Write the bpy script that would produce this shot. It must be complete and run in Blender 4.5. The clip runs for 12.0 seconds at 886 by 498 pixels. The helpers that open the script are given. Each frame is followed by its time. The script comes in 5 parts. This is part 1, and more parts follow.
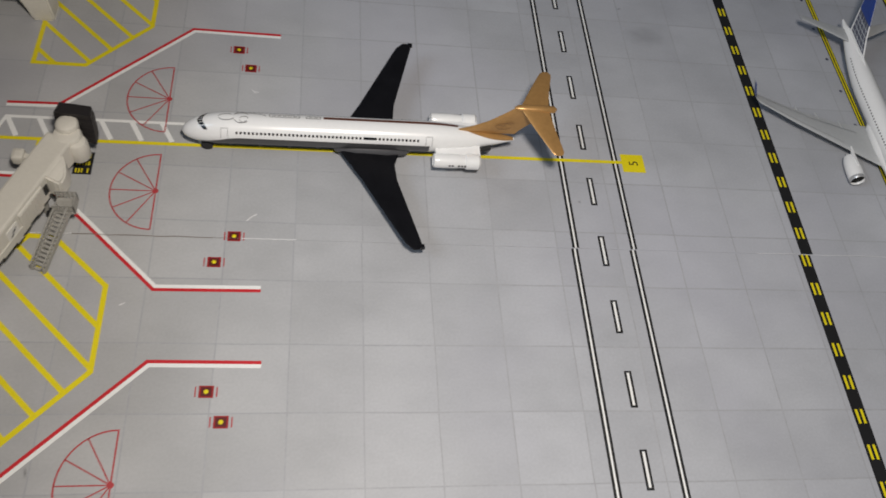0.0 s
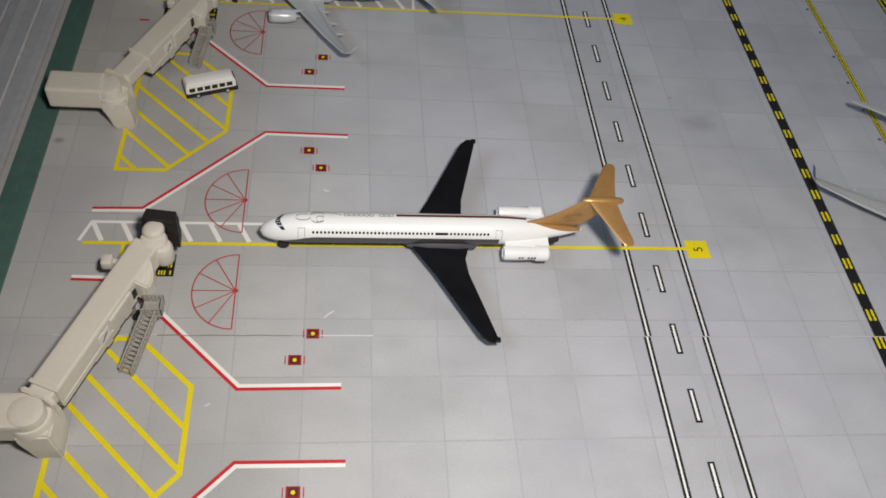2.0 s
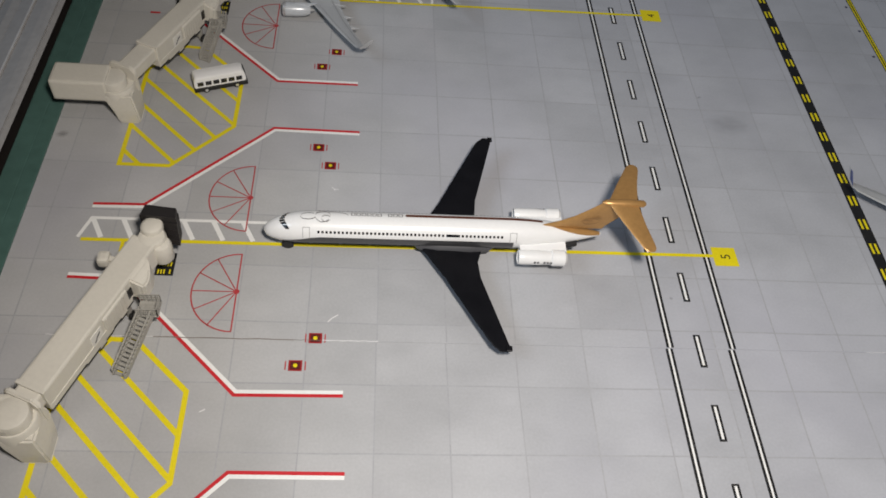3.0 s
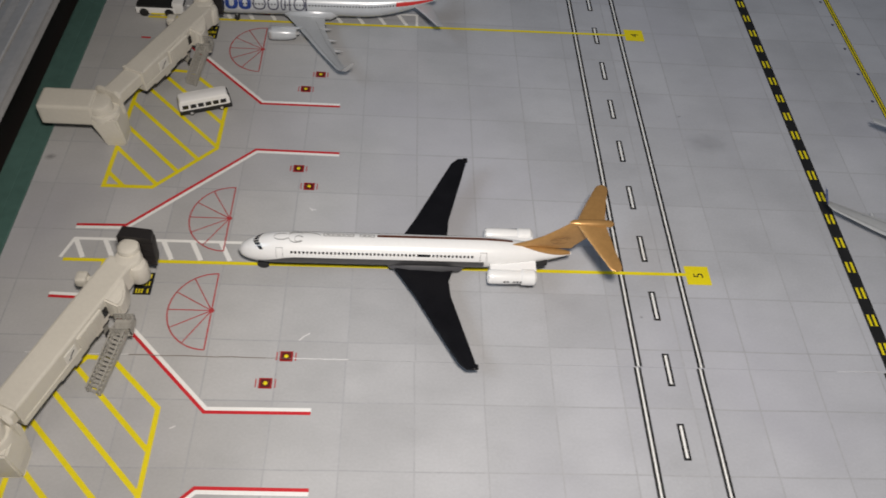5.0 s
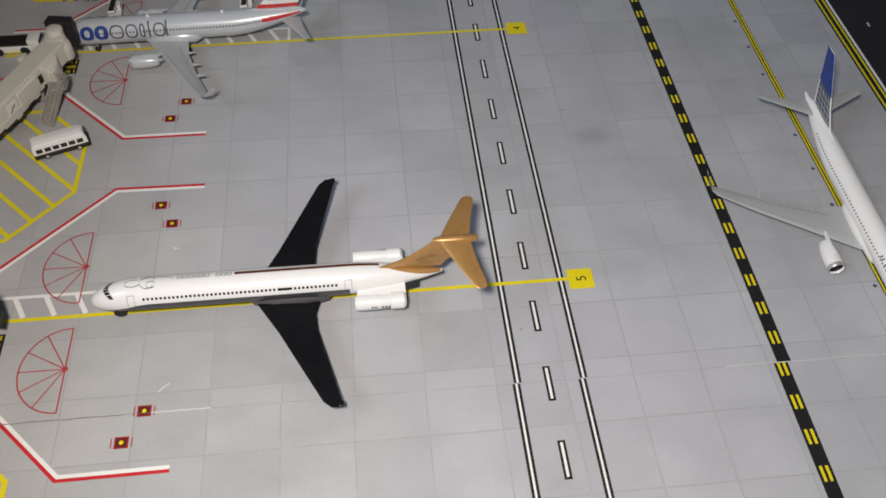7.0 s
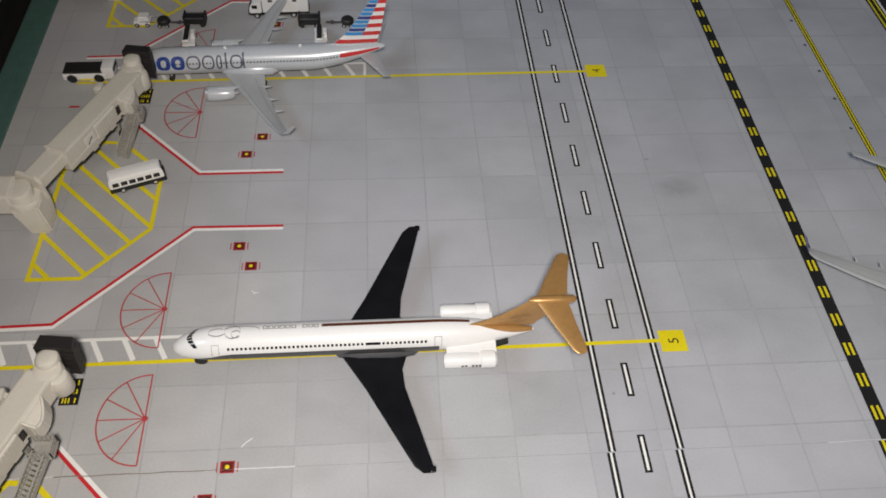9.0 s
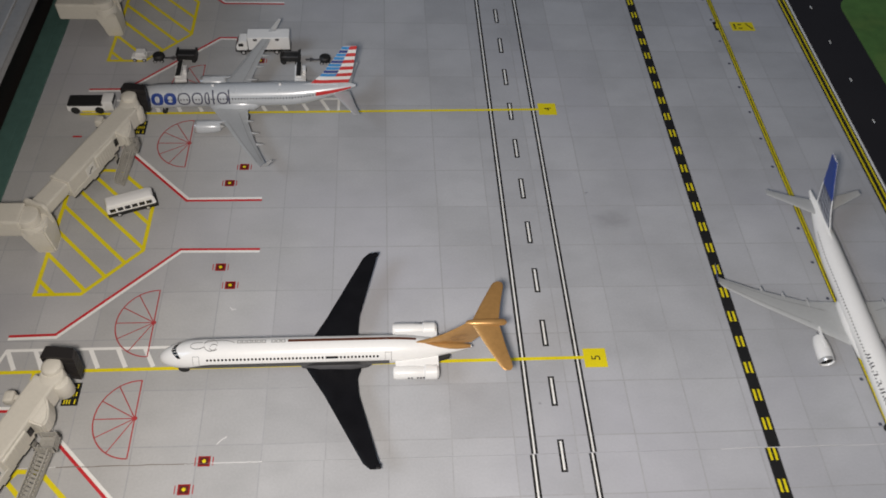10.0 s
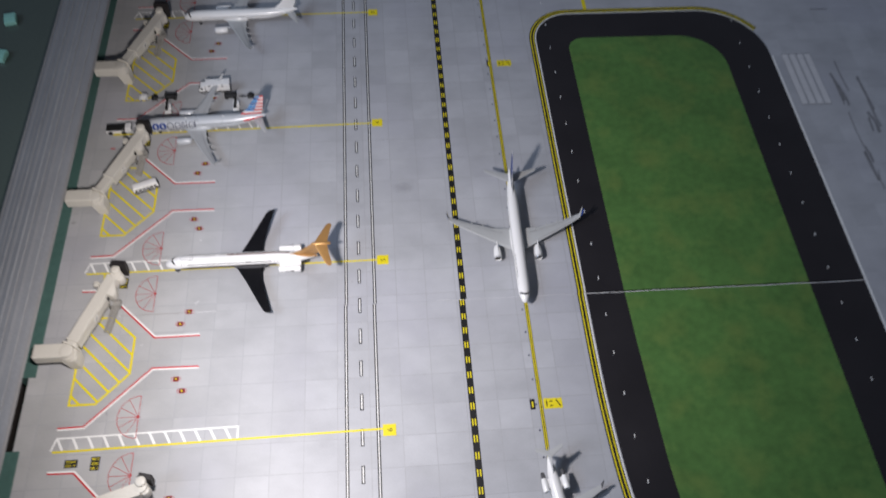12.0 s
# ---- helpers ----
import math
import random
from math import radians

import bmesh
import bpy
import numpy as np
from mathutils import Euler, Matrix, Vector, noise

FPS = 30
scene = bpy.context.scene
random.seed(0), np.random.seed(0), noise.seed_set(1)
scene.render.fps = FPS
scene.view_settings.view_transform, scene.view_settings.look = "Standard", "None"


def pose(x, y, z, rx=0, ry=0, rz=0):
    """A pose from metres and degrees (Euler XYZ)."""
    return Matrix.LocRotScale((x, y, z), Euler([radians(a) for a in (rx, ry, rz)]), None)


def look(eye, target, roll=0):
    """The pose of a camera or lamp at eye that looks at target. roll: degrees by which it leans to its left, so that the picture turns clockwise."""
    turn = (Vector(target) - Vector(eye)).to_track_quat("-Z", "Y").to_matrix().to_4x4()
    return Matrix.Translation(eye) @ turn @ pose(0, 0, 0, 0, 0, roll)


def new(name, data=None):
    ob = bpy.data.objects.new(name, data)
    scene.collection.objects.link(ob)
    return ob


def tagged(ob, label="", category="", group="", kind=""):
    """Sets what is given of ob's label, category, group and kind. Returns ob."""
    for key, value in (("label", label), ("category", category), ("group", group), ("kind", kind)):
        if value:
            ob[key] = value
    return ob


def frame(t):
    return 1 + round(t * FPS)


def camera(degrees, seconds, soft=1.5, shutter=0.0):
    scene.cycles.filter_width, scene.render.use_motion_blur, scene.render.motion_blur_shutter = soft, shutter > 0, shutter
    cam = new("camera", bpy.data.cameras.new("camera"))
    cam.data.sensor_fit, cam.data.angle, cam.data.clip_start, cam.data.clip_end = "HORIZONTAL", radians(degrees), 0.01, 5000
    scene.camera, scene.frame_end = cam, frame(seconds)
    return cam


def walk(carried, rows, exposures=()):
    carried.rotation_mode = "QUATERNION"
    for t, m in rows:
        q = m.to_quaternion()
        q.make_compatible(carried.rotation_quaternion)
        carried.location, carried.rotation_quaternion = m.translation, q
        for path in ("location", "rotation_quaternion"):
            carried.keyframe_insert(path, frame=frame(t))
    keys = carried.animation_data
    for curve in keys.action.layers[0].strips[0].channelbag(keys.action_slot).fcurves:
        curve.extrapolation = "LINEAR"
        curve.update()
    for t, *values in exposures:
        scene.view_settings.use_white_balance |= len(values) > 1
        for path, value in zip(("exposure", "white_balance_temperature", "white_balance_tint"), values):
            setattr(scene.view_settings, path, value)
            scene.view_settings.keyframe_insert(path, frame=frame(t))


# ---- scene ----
# A table-top airport: all sizes below are millimetres times MM, at a model scale of 1 to 400.
cam = camera(57.97, 12.0, soft=1.7, shutter=0.3)
PATH = [
    (0, (-0.10881, -0.16495, 0.20474), (-0.05967, -0.00796, -0.04614), 16.26),
    (0.5, (-0.12549, -0.17699, 0.21323), (-0.07672, -0.01860, -0.03683), 16.95),
    (1, (-0.13924, -0.18472, 0.21144), (-0.08936, -0.00507, -0.02358), 14.02),
    (1.5, (-0.12742, -0.18829, 0.21994), (-0.08484, -0.01143, -0.01861), 11.89),
    (2, (-0.12421, -0.16126, 0.20903), (-0.08485, 0.01924, -0.02734), 10.69),
    (2.5, (-0.11810, -0.15919, 0.20200), (-0.09107, 0.02078, -0.03649), 7.60),
    (3, (-0.11763, -0.15463, 0.19965), (-0.08864, 0.02773, -0.03679), 9.05),
    (3.2, (-0.11466, -0.15703, 0.19712), (-0.08672, 0.03024, -0.03558), 8.83),
    (4.8, (-0.11002, -0.15216, 0.20676), (-0.08796, 0.03380, -0.02762), 7.26),
    (5, (-0.10210, -0.15599, 0.20565), (-0.08190, 0.03039, -0.02857), 6.75),
    (5.5, (-0.08514, -0.14683, 0.20761), (-0.06642, 0.03753, -0.02831), 5.00),
    (6, (-0.07836, -0.13780, 0.19834), (-0.06075, 0.04379, -0.03981), 2.38),
    (6.5, (-0.06781, -0.14566, 0.19443), (-0.04687, 0.03525, -0.04397), 2.40),
    (7, (-0.06453, -0.14266, 0.20512), (-0.03904, 0.03978, -0.03166), 2.56),
    (7.2, (-0.06399, -0.14157, 0.20465), (-0.04026, 0.04263, -0.03095), 1.91),
    (8.8, (-0.08267, -0.12589, 0.20866), (-0.06065, 0.06117, -0.02484), 3.00),
    (9, (-0.08745, -0.12529, 0.20629), (-0.06561, 0.06054, -0.02821), 3.75),
    (9.5, (-0.09037, -0.12266, 0.21134), (-0.06867, 0.06088, -0.02497), 4.38),
    (10, (-0.07386, -0.13941, 0.24296), (-0.05194, 0.04403, 0.00660), 4.84),
    (10.2, (-0.07321, -0.15606, 0.25220), (-0.05635, 0.02485, 0.01348), 3.50),
    (10.4, (-0.07276, -0.19793, 0.24795), (-0.06043, -0.01931, 0.00724), 4.49),
    (10.5, (-0.08224, -0.20725, 0.26546), (-0.06332, -0.03506, 0.02052), 7.55),
    (10.6, (-0.07491, -0.21361, 0.29626), (-0.06421, -0.04615, 0.04759), 4.43),
    (10.7, (-0.08542, -0.22773, 0.29264), (-0.06970, -0.05285, 0.04939), 6.22),
    (11, (-0.07839, -0.26033, 0.31605), (-0.05834, -0.08819, 0.07117), 6.03),
    (11.2, (-0.06253, -0.29219, 0.35949), (-0.03780, -0.11849, 0.11615), 6.50),
    (11.5, (-0.03483, -0.29252, 0.40694), (-0.01049, -0.12432, 0.15973), 6.07),
    (11.6, (-0.01616, -0.29829, 0.41519), (0.00420, -0.12988, 0.16776), 4.78),
    (11.8, (0.00957, -0.30250, 0.43236), (0.02750, -0.13768, 0.18234), 2.93),
    (12, (0.00252, -0.30134, 0.47962), (0.02380, -0.13960, 0.22786), 3.81),
]
EXPOSURES = [(0, -0.36, 6650, 11), (0.5, -0.39, 6650, 11), (1, -0.37, 6650, 11), (1.5, -0.23, 6650, 11), (2, -0.06, 6650, 11), (2.5, 0.1, 6650, 11), (3, -0.1, 6650, 11),
             (5, -0.11, 6740, 12), (5.5, -0.12, 6740, 12), (6, 0.02, 6740, 12), (6.5, 0.02, 6740, 12), (7, -0.04, 6740, 12), (9, -0.02, 6740, 12), (9.5, -0.06, 6740, 12),
             (10, -0.08, 6740, 12), (10.5, -0.3, 6370, 13.8), (11, -0.24, 6220, 15.8), (11.5, -0.1, 6220, 15.8), (12, 0.27, 6270, 15.8)]
walk(cam, [(t, look(eye, target, roll)) for t, eye, target, roll in PATH], EXPOSURES)

MM = 0.001

# ---- light: a phone torch above the apron, a weak room lamp from the window side, a dim room ----
world = bpy.data.worlds.new("world")
scene.world = world
world.use_nodes = True
world.node_tree.nodes["Background"].inputs[0].default_value = (0.66, 0.76, 0.94, 1)
world.node_tree.nodes["Background"].inputs[1].default_value = 0.085

torch = bpy.data.lights.new("torch", "SPOT")
torch.energy, torch.shadow_soft_size, torch.color = 3.45, 0.012, (1.0, 0.945, 0.88)
torch.spot_size, torch.spot_blend = radians(150), 1.0
new("torch", torch).matrix_world = look((-0.090, -0.150, 0.244), (-0.015, 0.01, 0.0))

room = bpy.data.lights.new("room_lamp", "AREA")
room.shape, room.size, room.energy, room.color = "DISK", 1.4, 30.0, (0.64, 0.80, 1.0)
new("room_lamp", room).matrix_world = look((-2.4, -0.9, 2.2), (0.05, 0.0, 0.0))


# ---- materials ----
def material(name, colour, rough=0.5, metal=0.0, vary=0.12, grain=900.0, bump=0.0, coat=0.0, large=60.0):
    """A surface with fine grain and larger blotches in its colour and gloss."""
    m = bpy.data.materials.new(name)
    m.use_nodes = True
    t = m.node_tree
    b = t.nodes["Principled BSDF"]
    pos = t.nodes.new("ShaderNodeTexCoord")
    fine = t.nodes.new("ShaderNodeTexNoise")
    fine.inputs["Scale"].default_value, fine.inputs["Detail"].default_value = grain, 3.0
    wide = t.nodes.new("ShaderNodeTexNoise")
    wide.inputs["Scale"].default_value, wide.inputs["Detail"].default_value = large, 3.0
    t.links.new(pos.outputs["Object"], fine.inputs["Vector"])
    t.links.new(pos.outputs["Object"], wide.inputs["Vector"])
    both = t.nodes.new("ShaderNodeMath")
    both.operation = "ADD"
    t.links.new(fine.outputs["Fac"], both.inputs[0])
    t.links.new(wide.outputs["Fac"], both.inputs[1])
    ramp = t.nodes.new("ShaderNodeMapRange")
    ramp.inputs["From Min"].default_value, ramp.inputs["From Max"].default_value = 0.6, 1.4
    ramp.inputs["To Min"].default_value, ramp.inputs["To Max"].default_value = 1 - vary, 1 + vary
    t.links.new(both.outputs[0], ramp.inputs["Value"])
    mul = t.nodes.new("ShaderNodeVectorMath")
    mul.operation = "SCALE"
    mul.inputs[0].default_value = colour
    t.links.new(ramp.outputs[0], mul.inputs["Scale"])
    t.links.new(mul.outputs[0], b.inputs["Base Color"])
    gloss = t.nodes.new("ShaderNodeMapRange")
    gloss.inputs["To Min"].default_value, gloss.inputs["To Max"].default_value = rough * 0.85, min(1, rough * 1.15)
    t.links.new(wide.outputs["Fac"], gloss.inputs["Value"])
    t.links.new(gloss.outputs[0], b.inputs["Roughness"])
    b.inputs["Metallic"].default_value = metal
    b.inputs["Coat Weight"].default_value = coat
    b.inputs["Coat Roughness"].default_value = 0.15
    if bump:
        bp = t.nodes.new("ShaderNodeBump")
        bp.inputs["Strength"].default_value, bp.inputs["Distance"].default_value = bump, 0.0002
        t.links.new(fine.outputs["Fac"], bp.inputs["Height"])
        t.links.new(bp.outputs[0], b.inputs["Normal"])
    return m


def concrete_print(name, colour):
    """Printed concrete: slabs of slightly different tone, cloudy stains and paper grain under a satin laminate."""
    m = material(name, colour, rough=0.42, vary=0.075, grain=1300.0, large=14.0)
    t = m.node_tree
    b = t.nodes["Principled BSDF"]
    pos = t.nodes.new("ShaderNodeNewGeometry")
    cell = t.nodes.new("ShaderNodeVectorMath")
    cell.operation = "SNAP"
    cell.inputs[1].default_value = (0.0203, 0.01995, 10)
    shift = t.nodes.new("ShaderNodeVectorMath")
    shift.inputs[1].default_value = (-0.0084, 0.0093, 1)
    t.links.new(pos.outputs["Position"], shift.inputs[0])
    t.links.new(shift.outputs[0], cell.inputs[0])
    rnd = t.nodes.new("ShaderNodeTexWhiteNoise")
    t.links.new(cell.outputs[0], rnd.inputs["Vector"])
    tone = t.nodes.new("ShaderNodeMapRange")
    tone.inputs["To Min"].default_value, tone.inputs["To Max"].default_value = 0.925, 1.03
    t.links.new(rnd.outputs["Value"], tone.inputs["Value"])
    cloud = t.nodes.new("ShaderNodeTexNoise")
    cloud.inputs["Scale"].default_value, cloud.inputs["Detail"].default_value = 32.0, 5.0
    t.links.new(pos.outputs["Position"], cloud.inputs["Vector"])
    soft = t.nodes.new("ShaderNodeMapRange")
    soft.inputs["From Min"].default_value, soft.inputs["From Max"].default_value = 0.3, 0.62
    soft.inputs["To Min"].default_value, soft.inputs["To Max"].default_value = 0.90, 1.03
    t.links.new(cloud.outputs["Fac"], soft.inputs["Value"])
    # smears that run along the slabs, darker where dirt gathered
    stretch = t.nodes.new("ShaderNodeMapping")
    stretch.inputs["Scale"].default_value = (55, 95, 1)
    t.links.new(pos.outputs["Position"], stretch.inputs["Vector"])
    smear = t.nodes.new("ShaderNodeTexNoise")
    smear.inputs["Scale"].default_value, smear.inputs["Detail"].default_value = 1.0, 6.0
    t.links.new(stretch.outputs[0], smear.inputs["Vector"])
    dirt = t.nodes.new("ShaderNodeMapRange")
    dirt.inputs["From Min"].default_value, dirt.inputs["From Max"].default_value = 0.28, 0.56
    dirt.inputs["To Min"].default_value, dirt.inputs["To Max"].default_value = 0.935, 1.01
    t.links.new(smear.outputs["Fac"], dirt.inputs["Value"])
    both = t.nodes.new("ShaderNodeMath")
    both.operation = "MULTIPLY"
    t.links.new(soft.outputs[0], both.inputs[0])
    t.links.new(dirt.outputs[0], both.inputs[1])
    k = t.nodes.new("ShaderNodeMath")
    k.operation = "MULTIPLY"
    t.links.new(tone.outputs[0], k.inputs[0])
    t.links.new(both.outputs[0], k.inputs[1])
    old = b.inputs["Base Color"].links[0].from_socket
    # warm torch light by the stands, cooler room light beyond, mixed into the colour
    split = t.nodes.new("ShaderNodeSeparateXYZ")
    t.links.new(pos.outputs["Position"], split.inputs[0])
    zone = t.nodes.new("ShaderNodeMapRange")
    zone.interpolation_type = "SMOOTHSTEP"
    zone.inputs["From Min"].default_value, zone.inputs["From Max"].default_value = -0.20, -0.02
    t.links.new(split.outputs["X"], zone.inputs["Value"])
    light_tint = t.nodes.new("ShaderNodeMix")
    light_tint.data_type = "RGBA"
    light_tint.inputs[6].default_value, light_tint.inputs[7].default_value = (1.005, 0.995, 0.962, 1), (0.99, 1.0, 1.03, 1)
    t.links.new(zone.outputs[0], light_tint.inputs["Factor"])
    warm = t.nodes.new("ShaderNodeVectorMath")
    warm.operation = "MULTIPLY"
    t.links.new(old, warm.inputs[0])
    t.links.new(light_tint.outputs[2], warm.inputs[1])
    mul = t.nodes.new("ShaderNodeVectorMath")
    mul.operation = "SCALE"
    t.links.new(warm.outputs[0], mul.inputs[0])
    t.links.new(k.outputs[0], mul.inputs["Scale"])
    t.links.new(mul.outputs[0], b.inputs["Base Color"])
    return m


CONCRETE = concrete_print("printed_concrete", (0.42, 0.425, 0.435))
JOINT = material("printed_joint", (0.345, 0.35, 0.365), 0.45, large=200)
RED = material("red_print", (0.52, 0.018, 0.026), 0.45)
PALE_RED = material("thin_red_print", (0.42, 0.045, 0.05), 0.45)
WHITE = material("white_print", (0.78, 0.78, 0.76), 0.45, vary=0.05)
YELLOW = material("yellow_print", (0.72, 0.60, 0.010), 0.45, vary=0.08)
BLACK = material("black_print", (0.012, 0.012, 0.012), 0.45)
DOT = material("blue_grey_print", (0.07, 0.075, 0.11), 0.45)
MAROON = material("maroon_print", (0.10, 0.012, 0.010), 0.45)
ASPHALT = material("printed_asphalt", (0.017, 0.015, 0.017), 0.42, vary=0.25, grain=2500, large=25)
GRASS = material("printed_grass", (0.080, 0.180, 0.043), 0.45, vary=0.24, grain=160, large=26)


def blotches(m, colour, scale, share):
    """Soft patches of a second colour over a material."""
    t = m.node_tree
    b = t.nodes["Principled BSDF"]
    pos = t.nodes.new("ShaderNodeTexCoord")
    n = t.nodes.new("ShaderNodeTexNoise")
    n.inputs["Scale"].default_value, n.inputs["Detail"].default_value = scale, 4.0
    t.links.new(pos.outputs["Object"], n.inputs["Vector"])
    r = t.nodes.new("ShaderNodeMapRange")
    r.inputs["From Min"].default_value, r.inputs["From Max"].default_value = 0.48, 0.72
    r.inputs["To Max"].default_value = share
    t.links.new(n.outputs["Fac"], r.inputs["Value"])
    mix = t.nodes.new("ShaderNodeMix")
    mix.data_type = "RGBA"
    t.links.new(r.outputs[0], mix.inputs["Factor"])
    t.links.new(b.inputs["Base Color"].links[0].from_socket, mix.inputs[6])
    mix.inputs[7].default_value = (*colour, 1)
    t.links.new(mix.outputs[2], b.inputs["Base Color"])


blotches(GRASS, (0.15, 0.21, 0.05), 40.0, 0.55)
blotches(CONCRETE, (0.40, 0.40, 0.46), 11.0, 0.45)
CREASE = material("dark_crease", (0.20, 0.17, 0.15), 0.5)
HYDRANT = material("dark_red_print", (0.30, 0.012, 0.015), 0.45)
WEAR = material("white_crease", (0.66, 0.66, 0.66), 0.5)
PALE_PRINT = material("worn_pale_print", (0.56, 0.56, 0.57), 0.45, vary=0.08, large=90)
TYRE_MARK = material("tyre_mark_print", (0.20, 0.20, 0.21), 0.45, vary=0.3, large=120)


def stain_material(name, colour, most):
    """A smudge that fades towards its rim and breaks up in patches."""
    m = material(name, colour, 0.5, vary=0.2, grain=4, large=2)
    t = m.node_tree
    pos = t.nodes.new("ShaderNodeTexCoord")
    rim = t.nodes.new("ShaderNodeTexGradient")
    rim.gradient_type = "SPHERICAL"
    t.links.new(pos.outputs["Object"], rim.inputs["Vector"])
    patch = t.nodes.new("ShaderNodeTexNoise")
    patch.inputs["Scale"].default_value, patch.inputs["Detail"].default_value = 2.6, 5.0
    t.links.new(pos.outputs["Object"], patch.inputs["Vector"])
    both = t.nodes.new("ShaderNodeMath")
    both.operation = "MULTIPLY"
    t.links.new(rim.outputs["Fac"], both.inputs[0])
    t.links.new(patch.outputs["Fac"], both.inputs[1])
    fade = t.nodes.new("ShaderNodeMapRange")
    fade.inputs["From Min"].default_value, fade.inputs["From Max"].default_value = 0.06, 0.42
    fade.inputs["To Max"].default_value = most
    t.links.new(both.outputs[0], fade.inputs["Value"])
    t.links.new(fade.outputs[0], t.nodes["Principled BSDF"].inputs["Alpha"])
    return m


SMUDGE = stain_material("dark_smudge", (0.09, 0.085, 0.08), 0.28)
GREY_PATCH = stain_material("faint_grey_smudge", (0.24, 0.24, 0.25), 0.16)
TEAL = material("teal_painted_board", (0.07, 0.14, 0.122), 0.32, vary=0.18, grain=300, large=30)
ALU = material("grey_aluminium", (0.25, 0.245, 0.24), 0.45, metal=0.3, vary=0.12, grain=500, large=25)
ALU_BRIGHT = material("bright_aluminium", (0.36, 0.355, 0.35), 0.4, metal=0.3, vary=0.15, grain=400, large=40)
DARK_GAP = material("dark_brown_floor", (0.02, 0.015, 0.013), 0.8, large=8)
PANE = material("dark_green_panel", (0.055, 0.072, 0.062), 0.22, large=6)
PALE_TEAL = material("pale_teal_reflection", (0.20, 0.42, 0.36), 0.35, large=40)
GLOSS_WHITE = material("white_enamel", (0.76, 0.76, 0.75), 0.26, vary=0.03, coat=0.35)
SILVER = material("silver_enamel", (0.50, 0.525, 0.55), 0.28, metal=0.1, vary=0.04)
PALE_GREY = material("pale_grey_enamel", (0.41, 0.42, 0.425), 0.35, metal=0.1, vary=0.06)
GREY = material("grey_enamel", (0.40, 0.41, 0.41), 0.35, vary=0.06)
DARK_GREY = material("dark_grey_enamel", (0.07, 0.07, 0.075), 0.4)
NAVY_BLACK = material("satin_black_enamel", (0.006, 0.006, 0.0075), 0.33, vary=0.35, grain=2200, large=150, bump=0.5)
GOLD = material("gold_enamel", (0.47, 0.26, 0.092), 0.34, metal=0.45, vary=0.12, grain=800, large=110)
ETCHED = material("etched_gold", (0.27, 0.14, 0.05), 0.4, metal=0.3)
BROWN = material("brown_stripe", (0.10, 0.028, 0.012), 0.3)
NAVY_BLACK.node_tree.nodes["Principled BSDF"].inputs["Specular IOR Level"].default_value = 0.22
BELLY = material("charcoal_enamel", (0.05, 0.05, 0.053), 0.3)
PANEL_LINE = material("faint_panel_line", (0.26, 0.265, 0.27), 0.42)
PENCIL = material("dark_pencil_line", (0.13, 0.13, 0.13), 0.4)
TRIM_GREY = material("thin_grey_line", (0.30, 0.30, 0.30), 0.4)
BLUE = material("blue_enamel", (0.015, 0.045, 0.22), 0.3)
SKY_BLUE = material("bright_blue_enamel", (0.025, 0.24, 0.56), 0.3)
TAIL_RED = material("red_enamel", (0.55, 0.03, 0.03), 0.3)
GLASS_BLACK = material("black_window_print", (0.006, 0.006, 0.007), 0.25)
RUBBER = material("black_rubber", (0.012, 0.012, 0.012), 0.6)
HUB = material("metal_hub", (0.55, 0.55, 0.55), 0.35, metal=0.6)
IVORY = material("ivory_plastic", (0.58, 0.555, 0.49), 0.48, vary=0.05, grain=900, large=70, bump=0.12)
PALE_PLATE = material("pale_plate", (0.66, 0.645, 0.60), 0.42)
IVORY_GREY = material("unpainted_grey_resin", (0.31, 0.30, 0.272), 0.5, vary=0.2, grain=1400, large=150, bump=0.3)
BELLOWS = material("black_bellows", (0.014, 0.012, 0.012), 0.55, bump=0.2)


# ---- mesh helpers ----
def link(name, bm, mat, parent=None, label="", smooth=False):
    me = bpy.data.meshes.new(name)
    bmesh.ops.recalc_face_normals(bm, faces=bm.faces)
    for f in bm.faces:
        f.smooth = smooth
    bm.to_mesh(me)
    bm.free()
    me.materials.append(mat)
    if smooth:
        me.set_sharp_from_angle(angle=radians(38))
    ob = new(name, me)
    if parent is not None:
        ob.parent = parent
    if label:
        ob["label"] = label
    return ob


def part(name, bm, mat, parent, label="", smooth=False):
    return link(name, bm, mat, parent, label, smooth)


def thing(name, label, category, x, y, z=0, turn=0, group=""):
    e = new(name)
    e.empty_display_size = 0.005
    e.matrix_basis = pose(x * MM, y * MM, z * MM, 0, 0, turn)
    return tagged(e, label, category, group)


def face(bm, pts):
    return bm.faces.new([bm.verts.new((p[0] * MM, p[1] * MM, p[2] * MM)) for p in pts])


def loft(bm, rings, close=True, caps=True):
    """Skin over rings of equally many points, in millimetres."""
    vs = [[bm.verts.new((p[0] * MM, p[1] * MM, p[2] * MM)) for p in r] for r in rings]
    n = len(vs[0])
    for a, b in zip(vs, vs[1:]):
        for i in range(n if close else n - 1):
            j = (i + 1) % n
            bm.faces.new((a[i], a[j], b[j], b[i]))
    if caps:
        bm.faces.new(vs[0][::-1])
        bm.faces.new(vs[-1])
    return bm


def box(bm, x0, x1, y0, y1, z0, z1, bevel=0.0):
    q = bmesh.new()
    loft(q, [[(x0, y0, z), (x1, y0, z), (x1, y1, z), (x0, y1, z)] for z in (z0, z1)])
    if bevel:
        bmesh.ops.bevel(q, geom=q.edges[:], offset=bevel * MM, segments=2, affect="EDGES", profile=0.6)
    return merge(bm, q)


